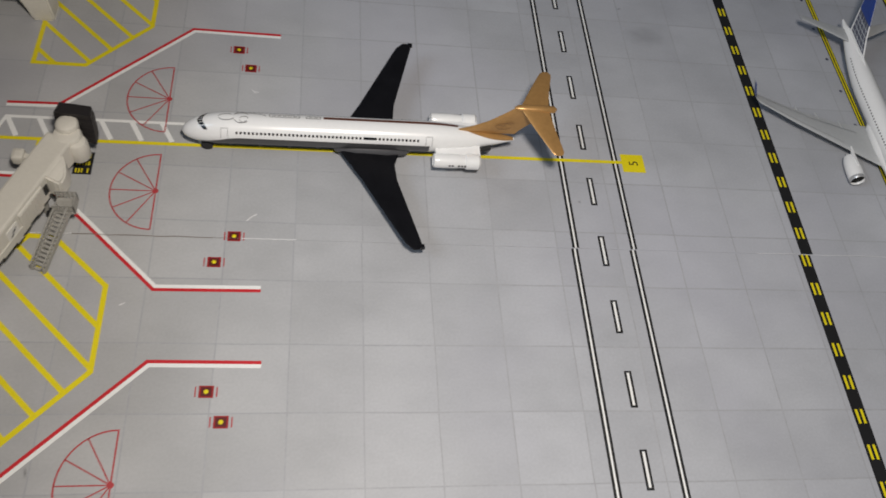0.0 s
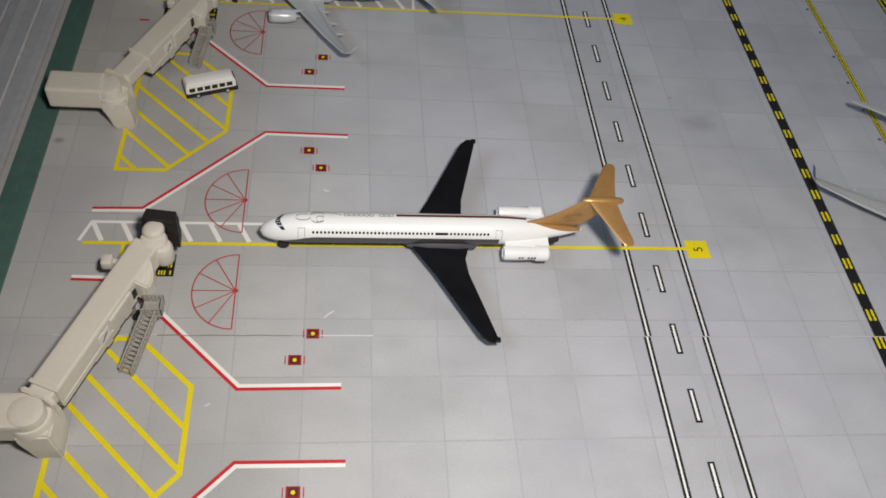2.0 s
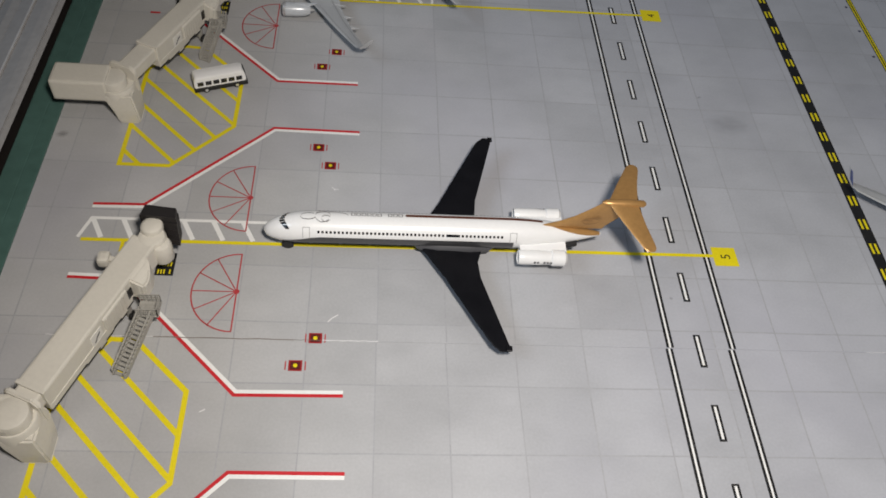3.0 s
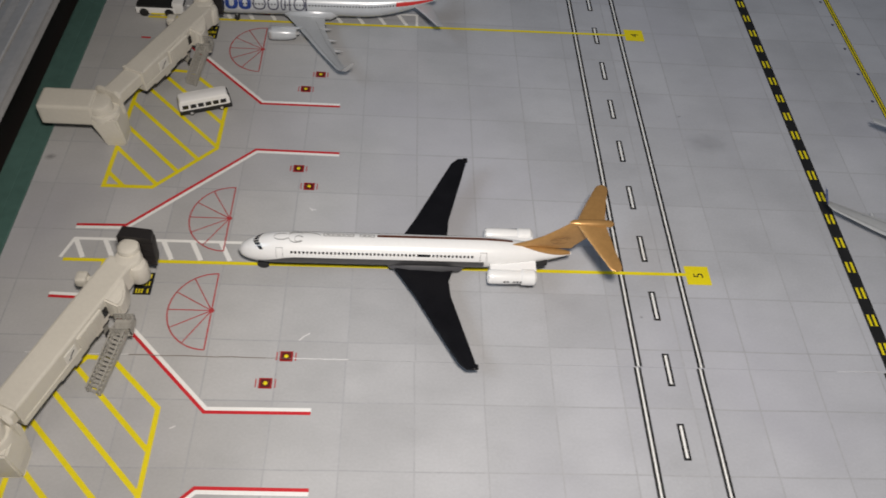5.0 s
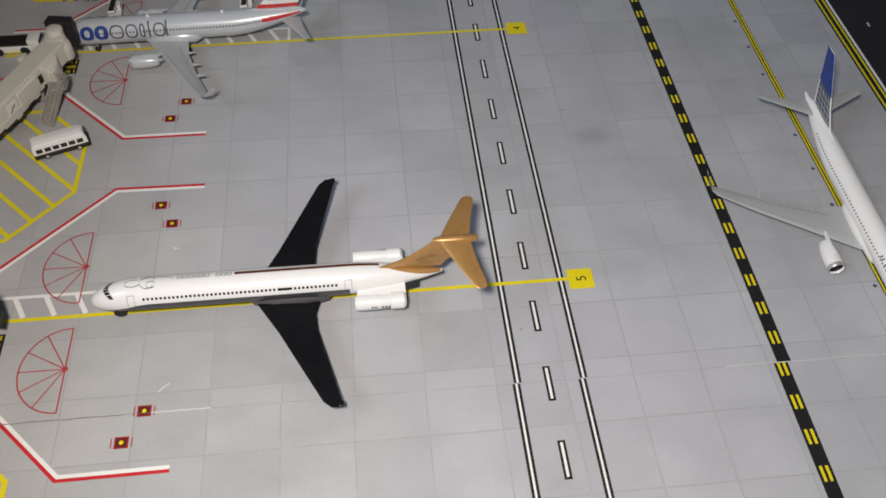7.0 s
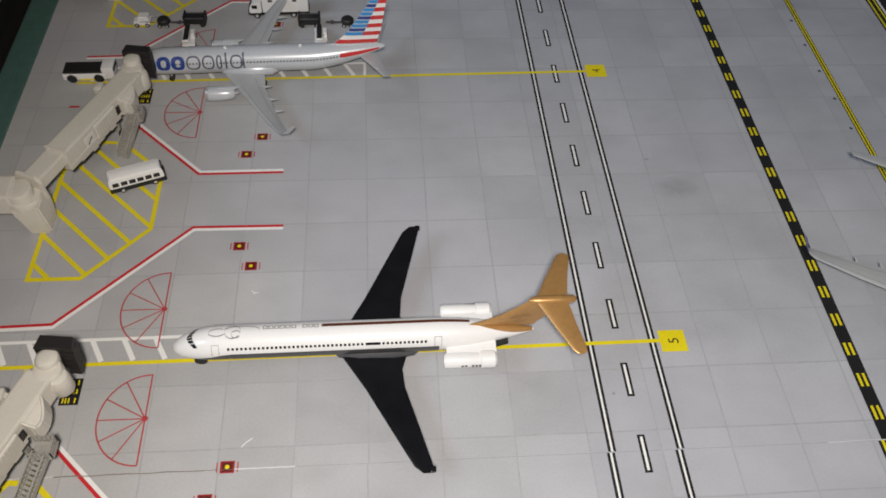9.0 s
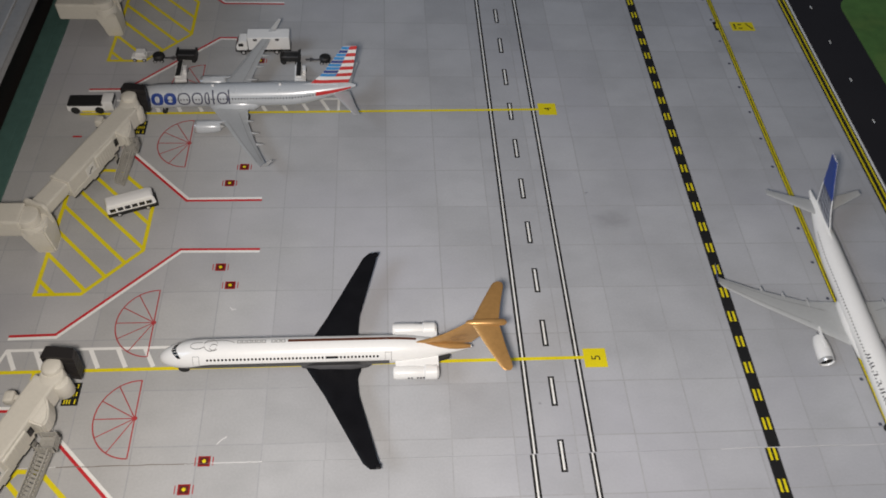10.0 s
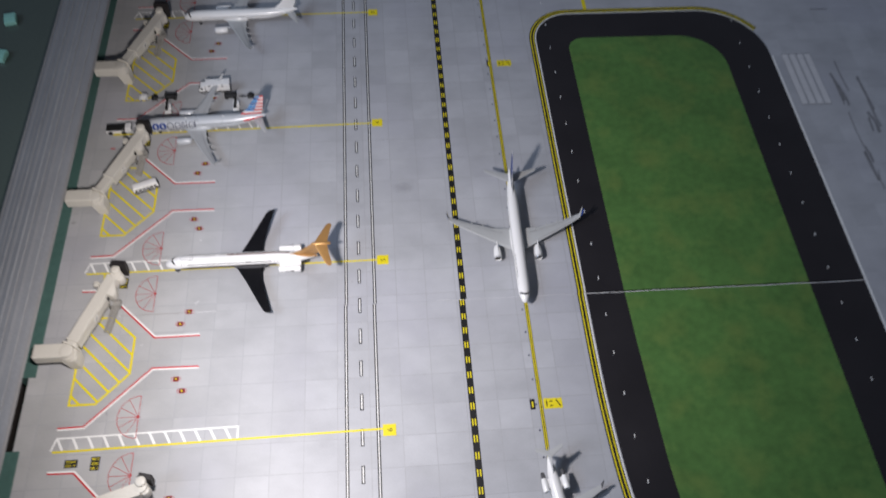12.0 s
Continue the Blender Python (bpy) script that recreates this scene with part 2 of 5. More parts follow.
def merge(bm, q, m=None):
    if m is not None:
        q.transform(m)
    me = bpy.data.meshes.new("piece")
    q.to_mesh(me)
    q.free()
    bm.from_mesh(me)
    bpy.data.meshes.remove(me)
    return bm


def ring(c, r, n=16, axis="z", squash=1.0):
    out = []
    for i in range(n):
        a = 2 * math.pi * i / n
        u, v = r * math.cos(a), r * squash * math.sin(a)
        out.append({"z": (c[0] + u, c[1] + v, c[2]), "x": (c[0], c[1] + u, c[2] + v), "y": (c[0] + u, c[1], c[2] + v)}[axis])
    return out


def drum(bm, c, r, h, n=20, axis="z", lip=0.0):
    k = {"z": 2, "x": 0, "y": 1}[axis]

    def at(d):
        q = list(c)
        q[k] += d
        return q
    if lip:
        return loft(bm, [ring(at(0), r - lip, n, axis), ring(at(lip), r, n, axis), ring(at(h - lip), r, n, axis), ring(at(h), r - lip, n, axis)])
    return loft(bm, [ring(at(0), r, n, axis), ring(at(h), r, n, axis)])


def bar(bm, a, b, w, h=None):
    """A square bar from a to b, in millimetres."""
    a, b = Vector(a), Vector(b)
    d = (b - a).normalized()
    s = d.cross(Vector((0, 0, 1)))
    s = s.normalized() if s.length > 1e-4 else Vector((1, 0, 0))
    u = s.cross(d)
    h = h or w
    rings = []
    for p in (a, b):
        rings.append([p + s * w / 2 + u * h / 2, p - s * w / 2 + u * h / 2, p - s * w / 2 - u * h / 2, p + s * w / 2 - u * h / 2])
    return loft(bm, rings)


def strip(bm, pts, w, z=0.1, closed=False, side=0.0):
    """A flat printed line along pts with mitred corners, shifted sideways by side."""
    p = [Vector(q[:2]) for q in pts]
    n = len(p)
    left, right = [], []
    for i in range(n):
        a = p[i - 1] if (i > 0 or closed) else None
        b = p[(i + 1) % n] if (i < n - 1 or closed) else None
        d0 = (p[i] - a).normalized() if a is not None else (b - p[i]).normalized()
        d1 = (b - p[i]).normalized() if b is not None else d0
        nrm = Vector((-(d0.y + d1.y), d0.x + d1.x)).normalized()
        k = 1 / max(0.35, nrm.dot(Vector((-d0.y, d0.x))))
        left.append(p[i] + nrm * (side + w / 2) * k)
        right.append(p[i] + nrm * (side - w / 2) * k)
    for i in range(n if closed else n - 1):
        j = (i + 1) % n
        face(bm, [(*left[i], z), (*left[j], z), (*right[j], z), (*right[i], z)])
    return bm


def rect(bm, x0, x1, y0, y1, z=0.1):
    face(bm, [(x0, y0, z), (x1, y0, z), (x1, y1, z), (x0, y1, z)])
    return bm


def lettering(text, size, mat, parent, m, name="number"):
    """A printed character of Blender's own font as a thin mesh."""
    c = bpy.data.curves.new(name, "FONT")
    c.body, c.size, c.align_x, c.align_y = text, size * MM, "CENTER", "CENTER"
    tmp = bpy.data.objects.new(name, c)
    scene.collection.objects.link(tmp)
    me = bpy.data.meshes.new_from_object(tmp.evaluated_get(bpy.context.evaluated_depsgraph_get()))
    bpy.data.objects.remove(tmp)
    me.materials.clear()
    me.materials.append(mat)
    ob = new(name, me)
    ob.parent = parent
    ob.matrix_basis = m
    return ob


# ---- the printed mat: two laminated sheets on a teal board ----
X0, X1, Y0, Y1, SEAM = -226.8, 640.0, -420.0, 640.0, -35.2


def mat_sheet(y0, y1, label):
    bm = bmesh.new()
    box(bm, X0, X1, y0, y1, -1.2, 0)
    return tagged(link("ground", bm, CONCRETE), label, "mat", kind="structure")


ground = mat_sheet(SEAM + 0.03, Y1, "grey printed airport apron mat under the models")
near_ground = mat_sheet(Y0, SEAM - 0.03, "grey printed airport apron mat butted against the next sheet")


def sheet_of(y):
    return ground if y > SEAM else near_ground


# slab joints, drawn a little unevenly
rng = random.Random(4)


def joint(c, a, b, upright):
    n = max(2, int(abs(b - a) / 14))
    lean = rng.uniform(-0.4, 0.4)
    line = [(a + (b - a) * k / n, c + lean * k / n + rng.uniform(-0.12, 0.12)) for k in range(n + 1)]
    return [(v, u) for u, v in line] if upright else line


for i in range(-11, 31):
    x = 8.4 + 20.3 * i
    for g, a, b in ((ground, SEAM + 0.3, Y1), (near_ground, Y0, SEAM - 0.3)):
        if x < 132:
            part("joint_line", strip(bmesh.new(), joint(x, a, b, True), 0.4, 0.03), JOINT, g)
for i in range(-20, 32):
    y = -9.3 + 19.95 * i
    part("joint_line", strip(bmesh.new(), joint(y, X0, 132, False), 0.4, 0.045), JOINT, sheet_of(y))

# crease where the sheets meet
bm = bmesh.new()
for x0, x1, w in ((-205, -176, 0.2), (-129, -113, 0.28), (36, 132, 0.14), (140, 341, 0.5)):
    pts = [(x0 + (x1 - x0) * k / 8, SEAM + 0.12 * math.sin(3.1 * k + x0)) for k in range(9)]
    strip(bm, pts, w, 0.22)
part("crease", bm, WEAR, ground, "pale worn crease along the sheet joint")
bm = bmesh.new()
for x0, x1, w in ((-176, -137, 0.26), (-137, -129, 0.12)):
    strip(bm, [(x0 + (x1 - x0) * k / 8, SEAM + 0.15 * math.sin(2.3 * k + x0)) for k in range(9)], w, 0.2)
part("crease", bm, CREASE, ground, "dark open crease along the sheet joint")
for pts in ([(-129.3, 23.4), (-128.4, 22.7), (-127.0, 22.5)], [(-127.8, -29.0), (-126.7, -27.7), (-124.9, -26.4)], [(-160, -58), (-158.6, -57.2)], [(-128.6, 22.4), (-128.0, 22.2)]):
    part("scuff", strip(bmesh.new(), pts, 0.35, 0.18), WEAR, sheet_of(pts[0][1]), "small pale scuff")


# small smudges and two faint grey patches
for x, y, w, h, turn, mt in ((-219.6, 42.6, 2.6, 2.0, 20, SMUDGE), (-175.0, -103.7, 0.6, 1.8, 10, SMUDGE), 
                             (-22.0, -17.2, 0.8, 0.7, 0, SMUDGE), (9.4, 77.8, 1.4, 0.6, 25, SMUDGE), (17.2, 63.1, 11.0, 7.0, 0, GREY_PATCH), (-190.0, 88.0, 12.0, 14.0, 0, GREY_PATCH)):
    bm = bmesh.new()
    bm.faces.new([bm.verts.new((math.cos(a), math.sin(a), 0)) for a in [math.pi * k / 16 for k in range(32)]])
    e = part("smudge", bm, mt, sheet_of(y), "dark smudge on the print" if mt is SMUDGE else "faint grey patch")
    e.matrix_basis = pose(x * MM, y * MM, 0.06 * MM, 0, 0, turn) @ Matrix.Diagonal((w * MM, h * MM, MM, 1))


def gate(y, number, askew=0.0, rungs=13, sign=0.0, fans=0.0):
    """All the printed marks of one stand; its lead-in line lies at y; askew tilts the marks near it, sign and fans shift those."""
    g = sheet_of(y)

    def skew(pts, share=1.0):
        return [(px, py + y + askew * share * (px + 60)) for px, py in pts]

    def at(pts):
        return [(px, py + y) for px, py in pts]
    part("lead_in_line", strip(bmesh.new(), skew([(-203.5, -0.6), (-4, -0.2)]), 1.25, 0.14), YELLOW, g, "yellow lead-in line")
    part("stand_sign", rect(bmesh.new(), -4.2, 3.9, y + sign - 3.9, y + sign + 3.7, 0.16), YELLOW, g, "yellow square with the stand number")
    lettering(number, 4.6, BLACK, g, pose(0.2 * MM, (y + sign - 0.1) * MM, 0.22 * MM, 0, 0, 90))
    # white ladder beside the lead-in line
    bm = bmesh.new()
    strip(bm, skew([(-204.6, 0.2), (-202.0, 7.9), (-93.5, 7.9), (-93.5, 0.2)]), 1.1, 0.10)
    for k in range(rungs):
        x = -201.6 + 9.1 * k
        strip(bm, skew([(x, 7.6), (x + 3.8, 0.3)]), 1.5, 0.11)
    part("ladder_marking", bm, WHITE, g, "white ladder marking")
    # red and white boundary lines
    for pts, s in (([(-203, 12.5), (-187.4, 12.9), (-150.4, 49.8), (-121, 49.6)], -1),
                   ([(-204, -15.2), (-188.5, -15.6), (-151.6, -52.6), (-122.4, -52.4)], 1)):
        h = sheet_of(y + pts[3][1] * 0.8)
        if number == "4" and s > 0:
            part("red_line", strip(bmesh.new(), at([(-203.5, -16.8), (-199.8, -16.8)]), 1.0, 0.12), RED, h, "stray end of a red line")
            pts = pts[1:]
        part("red_line", strip(bmesh.new(), at(pts), 1.0, 0.12, side=-0.25 * s), RED, h, "red boundary line")
        part("white_line", strip(bmesh.new(), at(pts), 1.15, 0.11, side=0.8 * s), WHITE, h, "white line beside the red one")
    # hydrant squares
    for hx, hy in ((-134.7, 41.5), (-130.3, 33.2), (-131.0, -34.5), (-136.0, -43.5)):
        h = sheet_of(y + hy)
        p = part("hydrant_mark", rect(bmesh.new(), hx - 1.9, hx + 1.9, y + hy - 1.7, y + hy + 1.7, 0.12), HYDRANT, h, "small red square with a yellow dot")
        part("inner_square", rect(bmesh.new(), hx - 1.4, hx + 1.4, y + hy - 1.3, y + hy + 1.3, 0.17), MAROON, p)
        q = bmesh.new()
        face(q, [(a, b, 0.21) for a, b, _ in ring((hx, y + hy, 0), 0.62, 12)])
        part("dot", q, YELLOW, p)
        q = bmesh.new()
        for s in (-1, 1):
            strip(q, [(hx + s * 2.75, y + hy - 1.4), (hx + s * 2.75, y + hy + 1.4)], 0.35, 0.1)
        part("side_tick", q, PALE_RED, p)
    # half-round fans
    for cy in (17.5 + fans, -19.2 + fans):
        bm = bmesh.new()
        arc = [(-155 - 13.0 * math.sin(a), y + cy - 13.8 * math.cos(a)) for a in [math.pi * k / 24 for k in range(25)]]
        strip(bm, arc + [arc[0]], 0.42, 0.13)
        for a in (32, 62, 90, 118, 148):
            strip(bm, [(-155, y + cy), (-155 - 13.0 * math.sin(radians(a)), y + cy - 13.8 * math.cos(radians(a)))], 0.34, 0.13)
        face(bm, [(a, b, 0.15) for a, b, _ in ring((-155, y + cy, 0), 0.85, 10)])
        part("fan_marking", bm, PALE_RED, sheet_of(y + cy), "thin red half-round fan marking")
    # yellow hatched keep-clear area
    out = [(-198.8, -97.2), (-182.8, -97.2), (-164.3, -77.5), (-164.3, -52.0), (-180.3, -36.6), (-187.2, -36.2), (-198.2, -50.0)]
    h = sheet_of(y - 60)
    part("hatch_outline", strip(bmesh.new(), at(out), 1.5, 0.12, closed=True), YELLOW, h, "yellow outline of a hatched area")
    for k in range(7):
        c = -289.5 + 12.1 * k
        hits = []
        for (ax, ay), (bx, by) in zip(out, out[1:] + out[:1]):
            fa, fb = ax + ay - c, bx + by - c
            if fa * fb < 0:
                s = fa / (fa - fb)
                hits.append((ax + (bx - ax) * s, ay + (by - ay) * s))
        if len(hits) >= 2:
            part("hatch_stripe", strip(bmesh.new(), at(sorted(hits)[:2]), 1.45, 0.11), YELLOW, h)
    # stop boards, their rows of small characters as bars; stand 5 has a yellow stub instead of the first
    boards = [(-194.9, -187.2, -10.8, -5.9, 2), (-179.6, -174.2, -13.4, -5.0, 3)]
    if number == "5":
        boards.pop(0)
        part("line_stub", strip(bmesh.new(), [(-191.0, y - 1.6), (-190.9, y - 6.4)], 1.1, 0.13), YELLOW, g, "short yellow stub beside the lead-in line")
    for x0, x1, y0, y1, rows in boards:
        y0, y1 = y0 + askew * (x0 + 60), y1 + askew * (x0 + 60)
        p = part("stop_board", rect(bmesh.new(), x0, x1, y + y0, y + y1, 0.12), BLACK, g, "black board with yellow lettering")
        q = bmesh.new()
        for r in range(rows):
            mid = y + y0 + (y1 - y0) * (r + 0.5) / rows
            tall = min(0.8, 0.3 * (y1 - y0) / rows)
            for k in range(5):
                xx = x0 + (x1 - x0) * (0.14 + 0.155 * k)
                if k != 3 or r == 1:
                    rect(q, xx, xx + 0.42, mid - tall, mid + tall, 0.17)
        part("writing_bars", q, YELLOW, p)


for yy, num, askew, rungs, sign, fans in ((257.0, "3", 0.01, 12, 0, 0), (127.3, "4", 0.018, 12, 1.1, -1.5), (0.0, "5", 0.006, 12, 0, 0), (-124.6, "6", 0.012, 12, -0.4, 0), (-249.0, "7", 0, 12, 0, 0)):
    gate(yy, num, askew, rungs, sign, fans)

# taxi lane: two white lines edged in black and a row of dashes
for x in (-26.0, -6.6):
    for g, a, b in ((ground, SEAM + 0.2, Y1), (near_ground, Y0, SEAM - 0.2)):
        dx = 0 if g is ground else -0.5
        e = part("lane_line", strip(bmesh.new(), [(x + dx, a), (x + dx, b)], 2.25, 0.08), BLACK, g, "white lane line edged in black")
        part("white_core", strip(bmesh.new(), [(x + dx, a), (x + dx, b)], 0.62, 0.12), WHITE, e)
for k in range(-16, 27):
    y = -7.1 + 23.26 * k
    e = part("lane_dash", rect(bmesh.new(), -18.1, -15.9, y - 11.2, y, 0.08), BLACK, sheet_of(y), "short white dash edged in black")
    part("white_core", rect(bmesh.new(), -17.38, -16.62, y - 10.5, y - 0.6, 0.12), WHITE, e)

# black line with pairs of yellow dashes
for g, a, b in ((ground, SEAM + 0.2, Y1), (near_ground, Y0, SEAM - 0.2)):
    part("black_band", strip(bmesh.new(), [(54.1 if g is ground else 52.9, a), (54.1 if g is ground else 52.9, b)], 4.3, 0.1), BLACK, g, "black band with paired yellow dashes")
for k in range(-46, 52):
    y = 80.7 + 10.74 * k
    q = bmesh.new()
    for s in (-0.85, 0.85):
        x = (54.1 if y > SEAM else 52.9) + s
        rect(q, x - 0.42, x + 0.42, y - 2.2, y + 2.2, 0.15)
    part("dash_pair", q, YELLOW, sheet_of(y))

# taxiway centre line with studs
for g, a, b in ((ground, SEAM + 0.2, Y1), (near_ground, Y0, SEAM - 0.2)):
    e = part("taxiway_line", strip(bmesh.new(), [(96.6, a), (96.6, b)], 2.5, 0.1), BLACK, g, "yellow taxiway line edged in black")
    q = bmesh.new()
    for s in (-0.6, 0.6):
        strip(q, [(96.6 + s, a), (96.6 + s, b)], 0.62, 0.17)
    part("yellow_core", q, YELLOW, e)
for k in range(-24, 30):
    y = 92.4 + 17.2 * k
    q = bmesh.new()
    face(q, [(a, b, 0.1) for a, b, _ in ring((93.6, y, 0), 0.72, 8)])
    part("stud_mark", q, DOT, sheet_of(y))

# taxiway boards
for x, y in ((104.5, -113.8), (108.5, 190.4)):
    p = part("taxiway_board", rect(bmesh.new(), x - 6, x + 6, y - 3.5, y + 3.5, 0.12), YELLOW, sheet_of(y), "yellow taxiway board")
    q = bmesh.new()
    strip(q, [(x + 2.2, y + 2.4), (x + 4.8, y - 2.2)], 0.7, 0.17)
    rect(q, x - 4.4, x - 3.6, y - 2, y + 2, 0.17)
    rect(q, x - 2.2, x - 0.2, y - 2, y - 1.2, 0.17)
    rect(q, x - 2.2, x - 0.2, y + 1, y + 1.8, 0.17)
    part("writing_bars", q, BLACK, p)
    p = part("location_board", rect(bmesh.new(), x - 14.8, x - 11.6, y - 3.5, y + 3.5, 0.12), BLACK, sheet_of(y), "small black location board")
    part("writing_bars", rect(bmesh.new(), x - 13.7, x - 12.7, y - 2, y + 1.8, 0.17), YELLOW, p)


def bend(points, step=8):
    """A smooth line through a few plan points."""
    out = []
    n = len(points)
    for i in range(n - 1):
        p0, p1, p2, p3 = [Vector(points[max(0, min(n - 1, i + k))]) for k in (-1, 0, 1, 2)]
        for s in range(step):
            u = s / step
            out.append(0.5 * ((2 * p1) + (p2 - p0) * u + (2 * p0 - 5 * p1 + 4 * p2 - p3) * u * u + (3 * p1 - p0 - 3 * p2 + p3) * u ** 3))
    return out + [Vector(points[-1])]


def sheet(bm, left, right, z):
    for (a, b), (c, d) in zip(zip(left, left[1:]), zip(right, right[1:])):
        face(bm, [(*a, z), (*b, z), (*d, z), (*c, z)])
    return bm


# dark shoulder round the grass island
LEFT_EDGE = bend([(231, -420), (196, -330), (166, -260), (147, -190), (140.6, -120), (139.8, -34)])
GRASS_LEFT = bend([(268, -420), (226, -330), (194, -260), (174, -190), (168.8, -110), (166.8, -34)])
for name, l, r, z, mt in (("shoulder", LEFT_EDGE, [Vector((341.5, p.y)) for p in LEFT_EDGE], 0.09, ASPHALT),
                          ("grass_island", GRASS_LEFT, [Vector((300.8, p.y)) for p in GRASS_LEFT], 0.16, GRASS)):
    part(name, sheet(bmesh.new(), l, r, z), mt, near_ground, "printed asphalt shoulder" if mt is ASPHALT else "printed green grass island")


def lawn(x0, x1, y0, y1, r, z, r2):
    bm = bmesh.new()
    pts = [(x0, y0)]
    pts += [(x0 + r - r * math.cos(a), y1 - r + r * math.sin(a)) for a in [math.pi / 2 * k / 12 for k in range(13)]]
    pts += [(x1 - r2 + r2 * math.sin(a), y1 - r2 + r2 * math.cos(a)) for a in [math.pi / 2 * k / 12 for k in range(13)]]
    pts.append((x1, y0))
    face(bm, [(*p, z) for p in pts])
    return bm


part("shoulder", lawn(139.8, 341.5, SEAM, 250.0, 34, 0.09, 56), ASPHALT, ground, "printed asphalt shoulder")
part("grass_island", lawn(166.8, 300.8, SEAM, 218.5, 14, 0.16, 38), GRASS, ground, "printed green grass island")
# double yellow edge line
for g, pts in ((ground, [(136.2, SEAM), (136.2, 216)] + [(172.7 - 36.5 * math.cos(a), 216 + 36.5 * math.sin(a)) for a in [math.pi / 2 * k / 10 for k in range(1, 11)]]
                + [(287 + 57.5 * math.sin(a), 195.5 + 57.5 * math.cos(a)) for a in [math.pi / 2 * k / 12 for k in range(0, 9)]]),
               (near_ground, [(p.x - 4.0, p.y) for p in LEFT_EDGE])):
    p = part("edge_line", strip(bmesh.new(), pts, 5.0, 0.12), BLACK, g, "double yellow edge line on black")
    for s in (-1.25, 1.25):
        part("yellow_stripe", strip(bmesh.new(), pts, 0.85, 0.17, side=s), YELLOW, p)
    part("white_edge", strip(bmesh.new(), pts, 1.0, 0.18, side=-2.9 if g is ground else -2.9), WHITE, p)
for k in range(-13, 9):
    y = 34.4 + 28.8 * k
    xl = 150.5 if y > -90 else next((p.x for p in LEFT_EDGE if p.y > y), 150) + 11.5
    for x in (xl, 318.5):
        part("shoulder_tick", rect(bmesh.new(), x - 0.3, x + 0.3, y - 1.3, y + 1.3, 0.16), WHITE, sheet_of(y))
part("runway_edge_line", strip(bmesh.new(), [(342.6, SEAM), (342.6, 190)], 1.7, 0.2), WHITE, ground, "white runway edge line")
part("runway_edge_line", strip(bmesh.new(), [(342.6, Y0), (342.6, SEAM)], 1.7, 0.2), WHITE, near_ground, "white runway edge line")
for x in (353.6, 360.3, 367.0, 373.7):
    e = part("threshold_bar", rect(bmesh.new(), x - 2.9, x + 2.9, 133.0, 192.5, 0.1), TYRE_MARK, ground, "pale threshold bar edged in grey")
    part("white_core", rect(bmesh.new(), x - 2.6, x + 2.6, 133.7, 191.8, 0.15), PALE_PRINT, e)
part("short_line", rect(bmesh.new(), 396.0, 412.0, 247.6, 248.8, 0.1), TYRE_MARK, ground, "short grey line on the runway")
rng = random.Random(9)
for k in range(34):
    x, y, n = rng.choice((389, 393, 403, 408)) + rng.uniform(-3, 3), rng.uniform(-70, 150), rng.uniform(14, 40)
    part("tyre_mark", strip(bmesh.new(), bend([(x, y), (x + rng.uniform(-1, 1), y + n / 2), (x + rng.uniform(-2, 2), y + n)], 4), rng.uniform(0.8, 2.6), 0.05 + 0.001 * k), TYRE_MARK, ground)
part("stop_line", strip(bmesh.new(), [(189, 255), (190, 420)], 3.2, 0.1), YELLOW, ground, "yellow line leading to the island")

# ---- board under the mat, the gap, the window rail, the room around ----
bm = bmesh.new()
box(bm, -226.4, 660, -440, 660, -19, -1.25, bevel=1.2)
tagged(link("table_board", bm, TEAL), "teal painted board that carries the mat", "board", kind="structure")


def edge_strip(y0, y1, label):
    """A teal batten along the mat's edge, lapping over it; the two leave a gap between them."""
    bm = bmesh.new()
    box(bm, -233.4, -226.9, y0, y1, -19, 0.9, 0.5)
    box(bm, -227.2, -222.4, y0, y1, 0.05, 0.9, 0.3)
    tagged(link("trim", bm, TEAL), label, "batten", kind="structure")


edge_strip(-77.0, 650.0, "worn teal batten along the mat's edge")
edge_strip(-430.0, -125.0, "short teal batten beyond the gap in the edge")
bm = bmesh.new()
box(bm, -1500, 1500, -1500, 1500, -430, -420)
tagged(link("floor", bm, DARK_GAP), "dark brown floor below the board", "floor", kind="structure")


